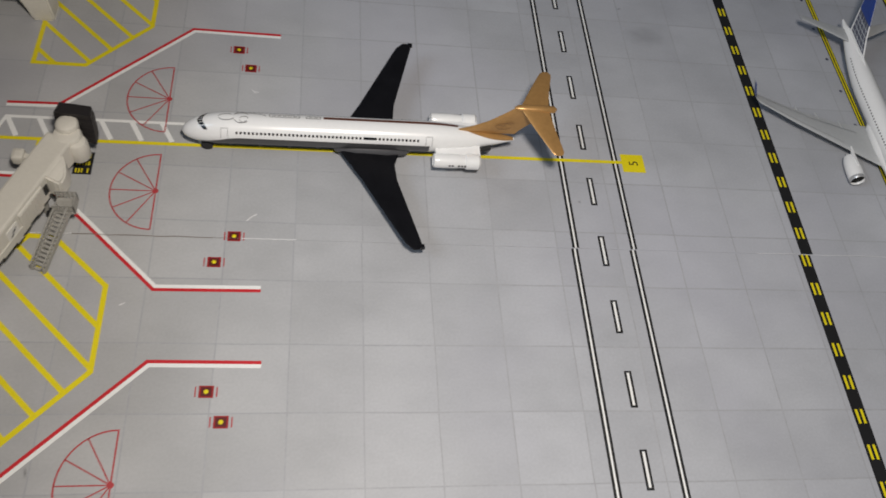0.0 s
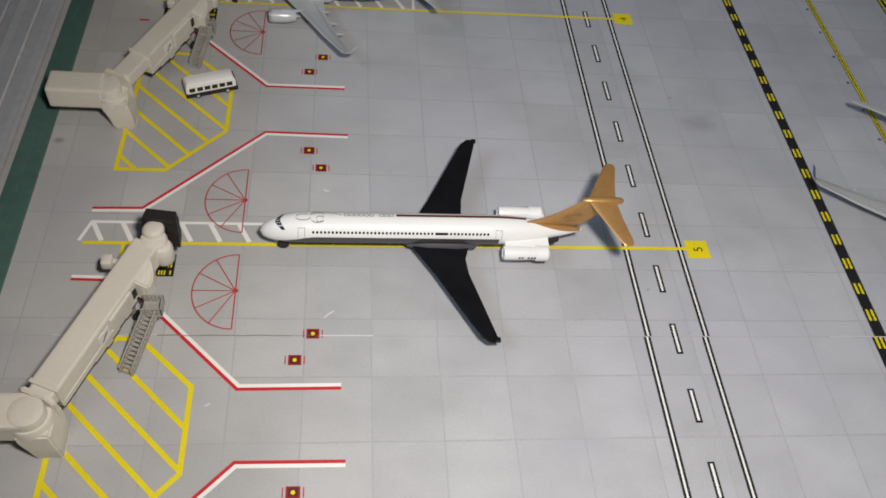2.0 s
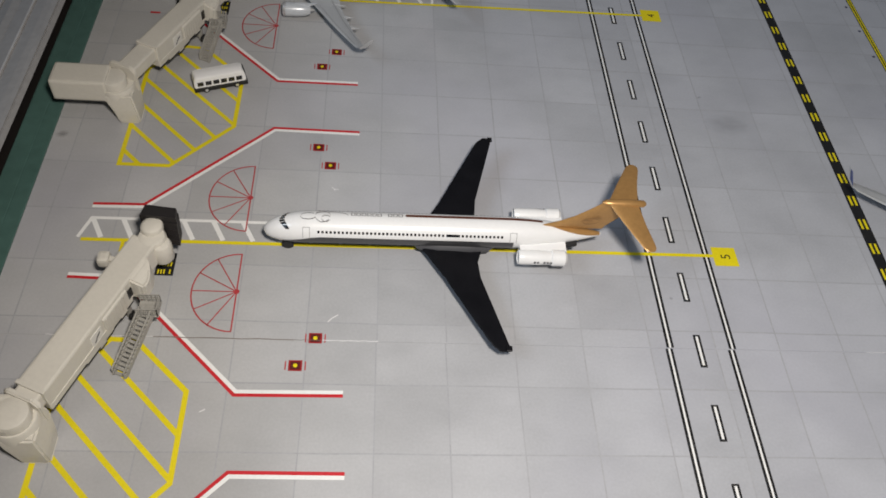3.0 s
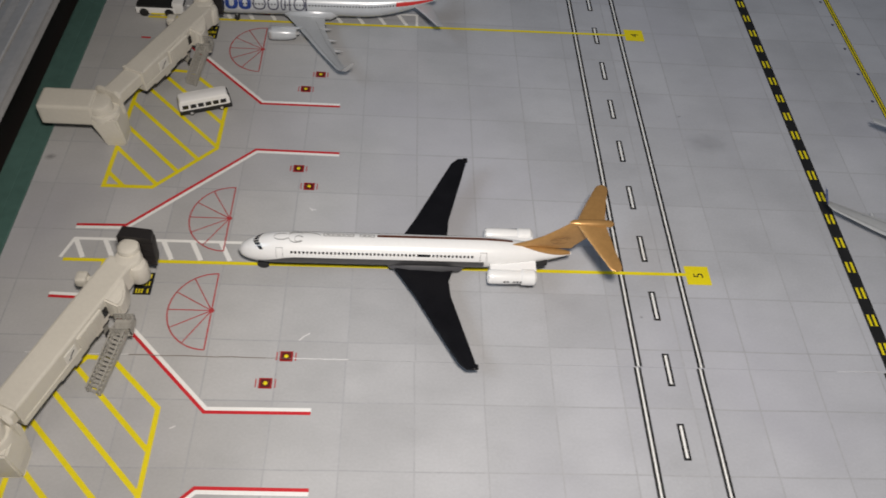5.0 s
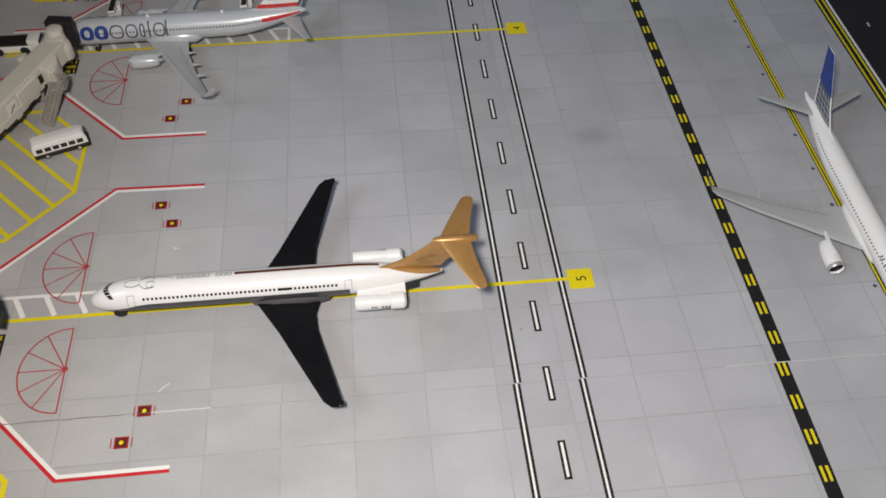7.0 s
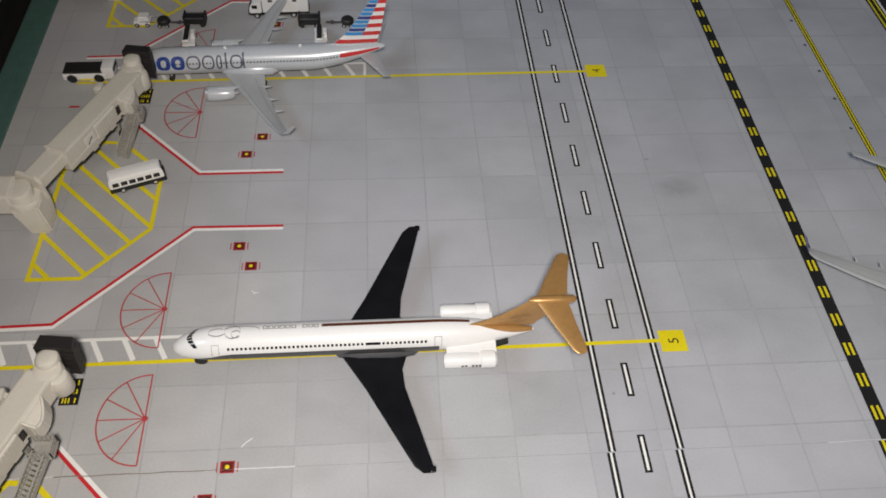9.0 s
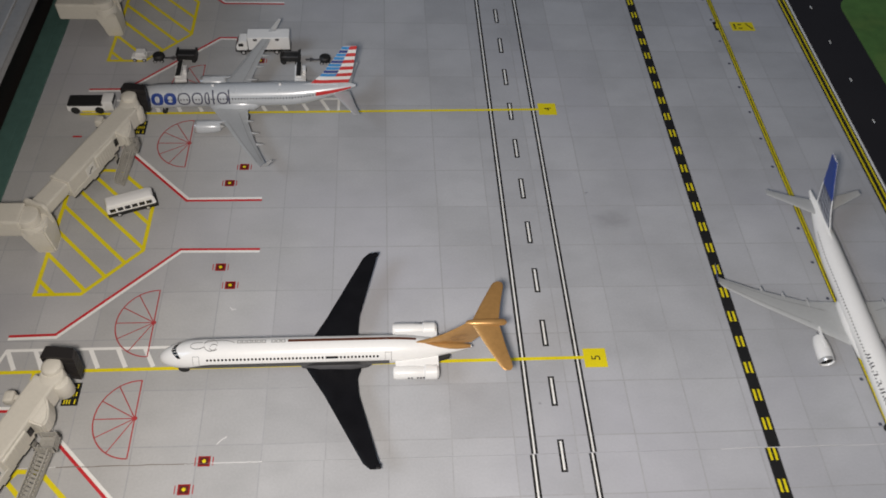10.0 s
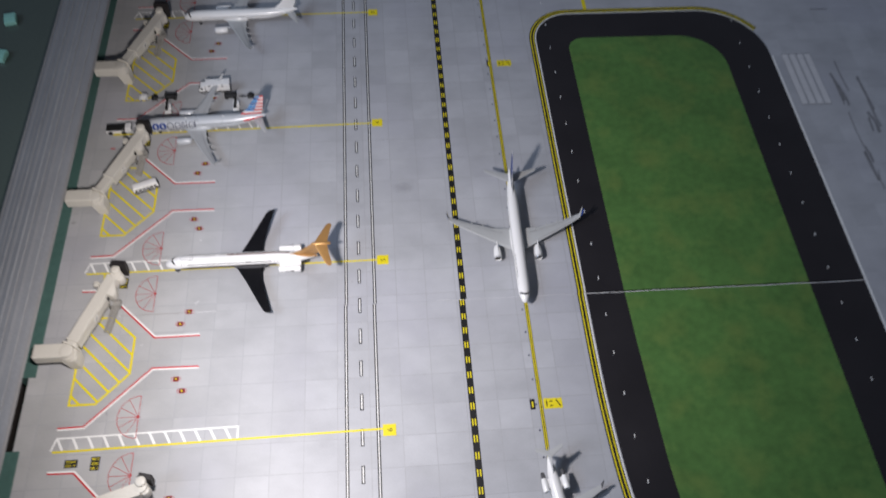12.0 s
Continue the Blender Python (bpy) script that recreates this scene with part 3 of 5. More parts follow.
def window_rail():
    rail = thing("window_rail", "ridged grey aluminium window rail beside the board", "rail", -225.4, 0, 0, -0.4)
    prof = [(-24, -60), (-24, 40), (-20, 42), (-10, 48), (0, 53.5), (10, 57.5), (20, 60.2), (23.6, 60.6), (24.4, 59.8), (23.6, 58.6), (10, 54), (-6, 46), (-16, 38), (-21, 24), (-21, -60)]
    bm = bmesh.new()
    loft(bm, [[(x, y, z) for x, z in prof] for y in (-700, 900)])
    part("sill_plate", bm, ALU, rail)
    # dark sheet added under the plate, so the gap stays in shade
    bm = bmesh.new()
    loft(bm, [[(x, y, z) for x, z in ((-19, -60), (-19, 30), (-15, 36), (-11, 40), (-11, -60))] for y in (-698, 898)])
    part("gap_shade", bm, DARK_GAP, rail, "dark sheet that keeps the gap under the rail shaded")
    for x, w, h in ((22.6, 1.6, 0.7), (16.4, 0.8, 0.9), (11.0, 2.6, 0.6), (6.0, 0.8, 1.1), (1.4, 1.0, 0.8), (-3.8, 2.4, 0.7), (-9.0, 0.8, 1.2), (-13.6, 1.2, 0.7), (-18.2, 2.0, 0.8), (-22.6, 1.4, 1.2)):
        z = smooth_height(prof[1:8], x)
        bm = bmesh.new()
        loft(bm, [[(x - w / 2, y, z - 1.5), (x + w / 2, y, z - 1.5), (x + w / 2 - 0.2, y, z + 0.6 * h), (x - w / 2 + 0.2, y, z + 0.6 * h)] for y in (-700, 900)])
        part("ridge", bm, ALU_BRIGHT if w < 1.1 else ALU, rail, "raised ridge of the rail")


def smooth_height(line, x):
    for (x0, z0), (x1, z1) in zip(line, line[1:]):
        if x <= x1:
            return z0 + (z1 - z0) * (x - x0) / (x1 - x0)
    return line[-1][1]


window_rail()
bm = bmesh.new()
box(bm, -760, -250, -900, 1100, 12, 34, bevel=2)
tagged(link("sill", bm, PANE), "glossy dark green sill behind the rail", "sill", kind="structure")


# small teal blocks stand in for reflected light spots on the dark sill
def teal_glint(x, y, turn):
    p = thing("teal_glint", "teal light spot on the dark sill, built as a small block", "block", x, y, 34, turn, "teal blocks on the sill")
    bm = bmesh.new()
    box(bm, -4.5, 4.5, -5.5, 5.5, 0, 4.0, 0.8)
    part("body", bm, PALE_TEAL, p)
    bm = bmesh.new()
    box(bm, -4.2, 4.2, -2.0, 2.0, 3.9, 4.6, 0.3)
    part("ridge", bm, PALE_TEAL, p)


teal_glint(-285.0, 216.5, 12)
teal_glint(-284.0, 175.5, -8)


# ---- model airliners ----
def smooth_at(rows, x):
    """Values of the profile rows (x, ...) at x, eased between the rows."""
    if x <= rows[0][0]:
        return rows[0][1:]
    for a, b in zip(rows, rows[1:]):
        if x <= b[0]:
            u = (x - a[0]) / (b[0] - a[0])
            return tuple(p + (q - p) * u for p, q in zip(a[1:], b[1:]))
    return rows[-1][1:]


class Body:
    """A fuselage: nose at x = 0, tail towards +x; rows of x, centre height, half width, half height."""

    def __init__(self, length, r, zc, nose, tail, tail_rise, nose_drop=0.12, wide=1.0, tip=0.0):
        self.rows = []
        for k in range(15):
            u = k / 14
            s = math.sqrt(max(0, 1 - (1 - u) ** 2.1)) if u < 1 else 1
            self.rows.append((tip + (nose - tip) * u, zc - r * nose_drop * (1 - u) ** 1.6 * 2.2, r * wide * max(s, 0.02), r * max(s, 0.02)))
        for k in range(13):
            u = k / 12
            s = 1 - 0.90 * u ** 1.75
            self.rows.append((length - tail + tail * u, zc + tail_rise * u ** 1.5, r * wide * s, r * s))
        self.length = length

    def point(self, x, deg, out=0.0):
        zc, ry, rz = smooth_at(self.rows, x)
        a = radians(deg)
        return (x, (ry + out) * math.cos(a), zc + (rz + out) * math.sin(a))

    def mesh(self, n=28):
        bm = bmesh.new()
        return loft(bm, [[self.point(x, 360 * i / n) for i in range(n)] for x in [q[0] for q in self.rows]])

    def skin(self, bm, x0, x1, lo, hi, out=0.06, nx=10, na=6):
        """A thin painted patch on the surface; lo and hi are degrees, or functions of x."""
        rows = []
        for i in range(nx + 1):
            x = x0 + (x1 - x0) * i / nx
            a = lo(x) if callable(lo) else lo
            b = hi(x) if callable(hi) else hi
            rows.append([self.point(x, a + (b - a) * j / na, out) for j in range(na + 1)])
        return loft(bm, rows, close=False, caps=False)

    def outline(self, bm, x0, x1, d0, d1, w, dw, out=0.08):
        """A hollow painted block: four strokes, w wide along the body and dw degrees round it."""
        self.skin(bm, x0, x0 + w, d0, d1, out, 1, 5)
        self.skin(bm, x1 - w, x1, d0, d1, out, 1, 5)
        self.skin(bm, x0 + w, x1 - w, d0, d0 + dw, out, 2, 1)
        self.skin(bm, x0 + w, x1 - w, d1 - dw, d1, out, 2, 1)
        return bm

    def loop(self, bm, x0, x1, d0, d1, w, dw, out=0.1, n=20):
        """A hollow painted oval, w thick along the body and dw degrees round it."""
        cx, cd, rx, rd = (x0 + x1) / 2, (d0 + d1) / 2, (x1 - x0) / 2, (d1 - d0) / 2

        def at(k, gx, gd):
            c, q = math.cos(2 * math.pi * k / n), math.sin(2 * math.pi * k / n)
            # a squarish oval
            f = (abs(c) ** 2.6 + abs(q) ** 2.6) ** (-1 / 2.6)
            return self.point(cx + (rx - gx) * c * f, cd + (rd - gd) * q * f, out)
        for k in range(n):
            face(bm, [at(k, 0, 0), at(k + 1, 0, 0), at(k + 1, w, dw), at(k, w, dw)])
        return bm


def aerofoil(le, chord, thick, up="z", n=7, twist=0.0):
    """One closed section: leading edge, chord along +x, thickness along up."""
    pts = []
    for s, order in ((1, range(n + 1)), (-1, range(n - 1, 0, -1))):
        for i in order:
            u = (1 - math.cos(math.pi * i / n)) / 2
            t = thick * (1.48 * math.sqrt(u) - 0.63 * u - 1.76 * u * u + 1.42 * u ** 3 - 0.50 * u ** 4) * 1.0
            t = max(t, 0.06 if 0 < u < 1 else 0) * s * (1.0 if s > 0 else 0.75)
            pts.append((le[0] + chord * u, le[1], le[2] + t - twist * u) if up == "z" else (le[0] + chord * u, le[1] + t, le[2]))
    return pts


def surface(bm, stations, up="z"):
    """A wing or fin through stations of (leading edge, chord, thickness)."""
    return loft(bm, [aerofoil(le, c, t, up) for le, c, t in stations])


def mirror(stations):
    return [((le[0], -le[1], le[2]), c, t) for le, c, t in stations]


def nacelle(parent, x, y, z, length, r, shell, lip=None, name="engine", taper=0.62):
    """A podded engine: open intake, fan, exhaust cone."""
    bm = bmesh.new()
    prof = [(0.30, 0.80), (0.0, 0.84), (-0.02, 0.90), (0.02, 0.97), (0.12, 1.0), (0.45, 1.0), (0.72, 0.92), (0.9, 0.78), (1.0, taper), (0.96, taper - 0.08), (0.7, taper - 0.1)]
    loft(bm, [ring((x + length * u, y, z), r * k, 20, "x") for u, k in prof], caps=False)
    e = part(name, bm, shell, parent, smooth=True)
    bm = bmesh.new()
    loft(bm, [ring((x + length * u, y, z), r * k, 20, "x") for u, k in ((0.32, 0.81), (0.33, 0.2), (0.2, 0.03))], caps=True)
    part("fan", bm, DARK_GREY, e, "dark engine fan", smooth=True)
    bm = bmesh.new()
    loft(bm, [ring((x + length * u, y, z), r * k, 20, "x") for u, k in ((0.31, 0.785), (0.2, 0.80), (0.05, 0.825))], caps=False)
    part("intake_duct", bm, RUBBER, e, "dark intake duct", smooth=True)
    bm = bmesh.new()
    loft(bm, [ring((x + length * u, y, z), r * k, 16, "x") for u, k in ((0.7, taper - 0.12), (0.98, 0.36), (1.16, 0.08))])
    part("exhaust_cone", bm, GREY, e, "grey exhaust cone", smooth=True)
    if lip:
        bm = bmesh.new()
        loft(bm, [ring((x + length * u, y, z), r * k, 20, "x") for u, k in ((0.05, 0.86), (-0.03, 0.90), (0.03, 1.0), (0.09, 1.01))], caps=False)
        part("intake_lip", bm, lip, e, "bare metal intake lip", smooth=True)
    return e


def wheel_set(parent, x, y, z_top, r, w, gap):
    bm = bmesh.new()
    drum(bm, (x, y, r), 0.32, z_top - r, 8)
    leg = part("undercarriage", bm, GREY, parent)
    for s in (-1, 1):
        bm = bmesh.new()
        drum(bm, (x, y + s * gap - w / 2, r), r, w, 16, "y", lip=0.15)
        part("wheel", bm, RUBBER, leg, "black wheel", smooth=True)


def windows(body, parent, x0, x1, pitch, deg, w, h, skip=(), mat=None, single=False):
    """Cabin windows: each one by itself, or one printed row a side where they are tiny."""
    for side in (deg, 180 - deg):
        bm = bmesh.new()
        x = x0
        while x < x1:
            if not any(a < x < b for a, b in skip):
                body.skin(bm, x, x + w, side - h, side + h, 0.07, 1, 2)
                if single:
                    part("cabin_window", bm, mat or GLASS_BLACK, parent)
                    bm = bmesh.new()
            x += pitch
        if not single:
            part("window_row", bm, mat or GLASS_BLACK, parent, "row of tiny dark windows")


def door_lines(body, parent, x, w, lo, hi, mat):
    bm = bmesh.new()
    for side in (0, 1):
        a, b = (lo, hi) if side == 0 else (180 - lo, 180 - hi)
        t = 2.2 if a < b else -2.2
        body.skin(bm, x, x + 0.16, a, b, 0.07, 1, 6)
        body.skin(bm, x + w, x + w + 0.16, a, b, 0.07, 1, 6)
        body.skin(bm, x, x + w + 0.16, b - t, b, 0.07, 2, 1)
    return part("door_outline", bm, mat, parent, "thin drawn door outline")


def cockpit(body, parent, x, deg0, deg1, w, back=1.9):
    bm = bmesh.new()
    n = 6
    for k in range(n):
        a = deg0 + (deg1 - deg0) * (k + 0.03) / n
        b = deg0 + (deg1 - deg0) * (k + 0.97) / n
        mid = abs((k + 0.5) / n - 0.5) * 2
        xx = x + back * mid ** 1.6
        body.skin(bm, xx, xx + w, a, b, 0.08, 3, 4)
    return part("cockpit_window", bm, GLASS_BLACK, parent, "black cockpit windows")


def cockpit_band(body, parent, x, deg0, deg1, w, back):
    """A thin unbroken black arc of cockpit glass, with fine posts."""
    bm = bmesh.new()
    n = 36
    rows = []
    for k in range(n + 1):
        a = deg0 + (deg1 - deg0) * k / n
        mid = abs(k / n - 0.5) * 2
        xx = x + back * mid ** 1.6
        rows.append([body.point(xx + w * (1 - 0.35 * mid ** 3) * j / 2, a, 0.08) for j in range(3)])
    loft(bm, rows, close=False, caps=False)
    g = part("cockpit_window", bm, GLASS_BLACK, parent, "thin black arc of cockpit windows")
    for f in (0.2, 0.36, 0.5, 0.64, 0.8):
        a = deg0 + (deg1 - deg0) * f
        xx = x + back * (abs(f - 0.5) * 2) ** 1.6
        part("window_post", body.skin(bmesh.new(), xx, xx + w, a - 1.1, a + 1.1, 0.11, 1, 1), GLOSS_WHITE, g)
    return g


def golden_jet():
    """The white twin-jet with black wings and a gold T-tail."""
    p = thing("model_airliner", "white model twin-jet with black wings and gold T-tail", "model airplane", -147.6, -0.9, 0, 0.42, "model airliners")
    p.matrix_basis = p.matrix_basis @ pose(0, 0, 0, 1.6, 0, 0)
    b = Body(102.8, 4.85, 9.6, 14, 29, 0.7, 0.18, tip=-0.9)
    part("fuselage", b.mesh(), GLOSS_WHITE, p, "glossy white fuselage", smooth=True)
    # dark belly
    bm = bmesh.new()
    b.skin(bm, 5, 75, lambda x: 168 + 30 * max(0, 1 - (x - 5) / 10), lambda x: 372 - 30 * max(0, 1 - (x - 5) / 10), 0.05, 24, 14)
    part("belly", bm, BELLY, p, "dark grey painted belly", smooth=True)
    # gold tail paint
    bm = bmesh.new()
    half = lambda x: 4 + 72 * min(1, max(0, x - 86.4) / 15.6)
    b.skin(bm, 86.4, 102.5, lambda x: 90 - half(x), lambda x: 90 + half(x), 0.07, 22, 22)
    part("tail_paint", bm, GOLD, p, "gold painted tail cone", smooth=True)
    # brown stripe along the crown
    bm = bmesh.new()
    b.skin(bm, 41.8, 84, 65, 79, 0.08, 22, 4)
    part("crown_stripe", bm, BROWN, p, "brown stripe along the crown")
    bm = bmesh.new()
    for k in range(10):
        if k != 6:
            b.outline(bm, 25.4 + 1.58 * k, 26.7 + 1.58 * k, 65, 81, 0.2, 2.4)
    part("name_bars", bm, PENCIL, p, "thin grey bars in place of the name")
    # swirl beside the name
    bm = bmesh.new()
    for cx, cd, rx, rd, a0, a1 in ((12.8, 86, 2.4, 15, 50, 330), (17.0, 84, 2.2, 27, -20, 325), (18.0, 96, 1.3, 13, 30, 330), (19.6, 83, 5.0, 21, 8, 158)):
        pts = []
        for k in range(17):
            a = radians(a0 + (a1 - a0) * k / 16)
            pts.append((cx + rx * math.cos(a), cd - rd * math.sin(a)))
        for (x0, d0), (x1, d1) in zip(pts, pts[1:]):
            face(bm, [b.point(x0, d0 - 1.6, 0.08), b.point(x1, d1 - 1.6, 0.08), b.point(x1, d1 + 1.6, 0.08), b.point(x0, d0 + 1.6, 0.08)])
    part("swirl", bm, PENCIL, p, "thin grey swirl")
    windows(b, p, 15.6, 71.8, 1.20, 33, 0.66, 4.5, skip=((54.0, 57.5),), single=True)
    for d in (33, 147):
        part("overwing_exit", b.skin(bmesh.new(), 54.1, 57.6, d - 5, d + 5, 0.075, 3, 2), GLASS_BLACK, p, "dark overwing exit")
    door_lines(b, p, 11.2, 2.0, 8, 50, TRIM_GREY)
    door_lines(b, p, 73.6, 2.0, 8, 50, TRIM_GREY)
    cockpit_band(b, p, 4.1, 44, 136, 1.6, 2.2)
    # wings
    wing = [((46.5, 3.0, 5.2), 19.6, 1.5), ((50.1, 9.0, 5.6), 14.2, 1.25), ((53.7, 15.0, 6.1), 11.1, 1.0), ((62.0, 31.0, 7.2), 7.1, 0.7), ((66.2, 39.0, 7.8), 5.0, 0.6), ((68.4, 41.0, 8.0), 3.0, 0.4)]
    for st in (wing, mirror(wing)):
        w = part("wing", surface(bmesh.new(), st), NAVY_BLACK, p, "satin black wing", smooth=True)
        s = 1 if st is wing else -1
        bm = bmesh.new()
        box(bm, 70.2, 71.8, s * 40.2 - 0.8, s * 40.2 + 0.8, 7.9, 8.7, 0.25)
        part("tip_light", bm, NAVY_BLACK, w)
    bm = bmesh.new()
    loft(bm, [ring((x, 0, 5.3), r, 16, "x", 0.62) for x, r in ((43, 0.4), (46, 3.9), (52, 5.3), (62, 5.3), (68, 4.2), (72, 0.6))])
    part("wing_fairing", bm, DARK_GREY, p, "dark wing root fairing", smooth=True)
    # rear engines
    for s in (-1, 1):
        e = nacelle(p, 76.6, s * 8.2, 8.0, 13.0, 2.3, GLOSS_WHITE, taper=0.8)
        bm = bmesh.new()
        drum(bm, (86.2, s * 8.2, 8.0), 2.55, 5.2, 20, "x", lip=0.7)
        part("thrust_reverser", bm, GLOSS_WHITE, e, "white thrust reverser sleeve", smooth=True)
        bm = bmesh.new()
        loft(bm, [[(77.0, s * 3.2, z0), (91.4, s * 2.6, z0), (91.4, s * 7.4, z0 - 0.2), (77.0, s * 7.4, z0 - 0.2)] for z0 in (7.0, 9.7)])
        part("pylon", bm, GLOSS_WHITE, e)
        bm = bmesh.new()
        for k in range(6):
            a0, a1 = (160, 178) if s < 0 else (2, 20)
            q = [(81 + 1.0 * k + dx, s * 8.2 + 2.36 * math.cos(radians(a)), 8.0 + 2.36 * math.sin(radians(a))) for dx, a in ((0, a0), (0.65, a0), (0.65, a1), (0, a1))]
            if k != 2:
                face(bm, q)
        part("mark_bars", bm, DARK_GREY, e, "small dark bars in place of a registration")
        bm = bmesh.new()
        loft(bm, [[(91.3, s * (yy + 0.2), z), (95.2, s * (yy - 0.6), z + 0.4), (95.2, s * (yy - 2.0), z + 0.4), (91.3, s * (yy - 2.0), z)] for yy, z in ((4.0, 7.5), (4.2, 8.4), (3.9, 8.9))])
        part("tail_exhaust", bm, RUBBER, e, "dark exhaust behind the engine")
    # T-tail
    fin = [((81.0, 0, 12.8), 21.6, 0.5), ((84.4, 0, 14.2), 18.8, 1.4), ((88.4, 0, 15.8), 16.0, 1.6), ((92.6, 0, 18.4), 13.8, 1.5), ((97.0, 0, 22.4), 12.6, 1.4), ((100.0, 0, 25.5), 12.0, 1.25)]
    part("tail_fin", surface(bmesh.new(), fin, "y"), GOLD, p, "gold swept tail fin", smooth=True)
    # etched round emblem on both sides of the fin
    rows = [(q[0][2], q[0][0], q[1], q[2]) for q in fin]
    for s in (-1, 1):
        bm = bmesh.new()
        for cx, cz, rx, rz, a0, a1 in ((98.0, 17.2, 2.6, 1.5, 20, 340), (96.4, 16.9, 1.5, 0.9, -60, 200), (99.4, 18.2, 1.6, 0.9, -20, 230)):
            pts = []
            for k in range(15):
                v = radians(a0 + (a1 - a0) * k / 14)
                x, z = cx + rx * math.cos(v), cz + rz * math.sin(v)
                le, c, t = smooth_at(rows, z)
                u = min(1, max(0.02, (x - le) / c))
                y = t * (1.48 * math.sqrt(u) - 0.63 * u - 1.76 * u * u + 1.42 * u ** 3 - 0.50 * u ** 4) + 0.08
                pts.append((x, s * y, z))
            for p0, p1 in zip(pts, pts[1:]):
                face(bm, [(p0[0], p0[1], p0[2] - 0.12), (p1[0], p1[1], p1[2] - 0.12), (p1[0], p1[1], p1[2] + 0.12), (p0[0], p0[1], p0[2] + 0.12)])
        part("emblem", bm, ETCHED, p, "fine etched round emblem")
    bm = bmesh.new()
    loft(bm, [ring((x, 0, 25.5), r, 14, "x", 0.8) for x, r in ((99.6, 0.3), (100.6, 0.95), (103, 1.3), (107.8, 1.35), (112.2, 1.15), (112.9, 0.5))])
    part("tail_bullet", bm, GOLD, p, "gold fairing on the fin", smooth=True)
    st = [((101.5, 0.3, 25.5), 8.9, 1.0), ((105.5, 8.0, 24.9), 6.3, 0.8), ((108.8, 14.0, 24.4), 4.5, 0.6), ((109.6, 15.4, 24.2), 3.9, 0.5), ((110.3, 16.3, 24.1), 2.9, 0.42), ((111.3, 16.7, 24.1), 1.2, 0.3)]
    for q in (st, mirror(st)):
        part("tailplane", surface(bmesh.new(), q), GOLD, p, "gold tailplane", smooth=True)
    wheel_set(p, 6.2, 0, 6.0, 1.85, 1.35, 0.95)
    wheel_set(p, 61.0, 4.6, 5.2, 1.6, 1.0, 0.9)
    wheel_set(p, 61.0, -4.6, 5.2, 1.6, 1.0, 0.9)
    return p


golden_jet()


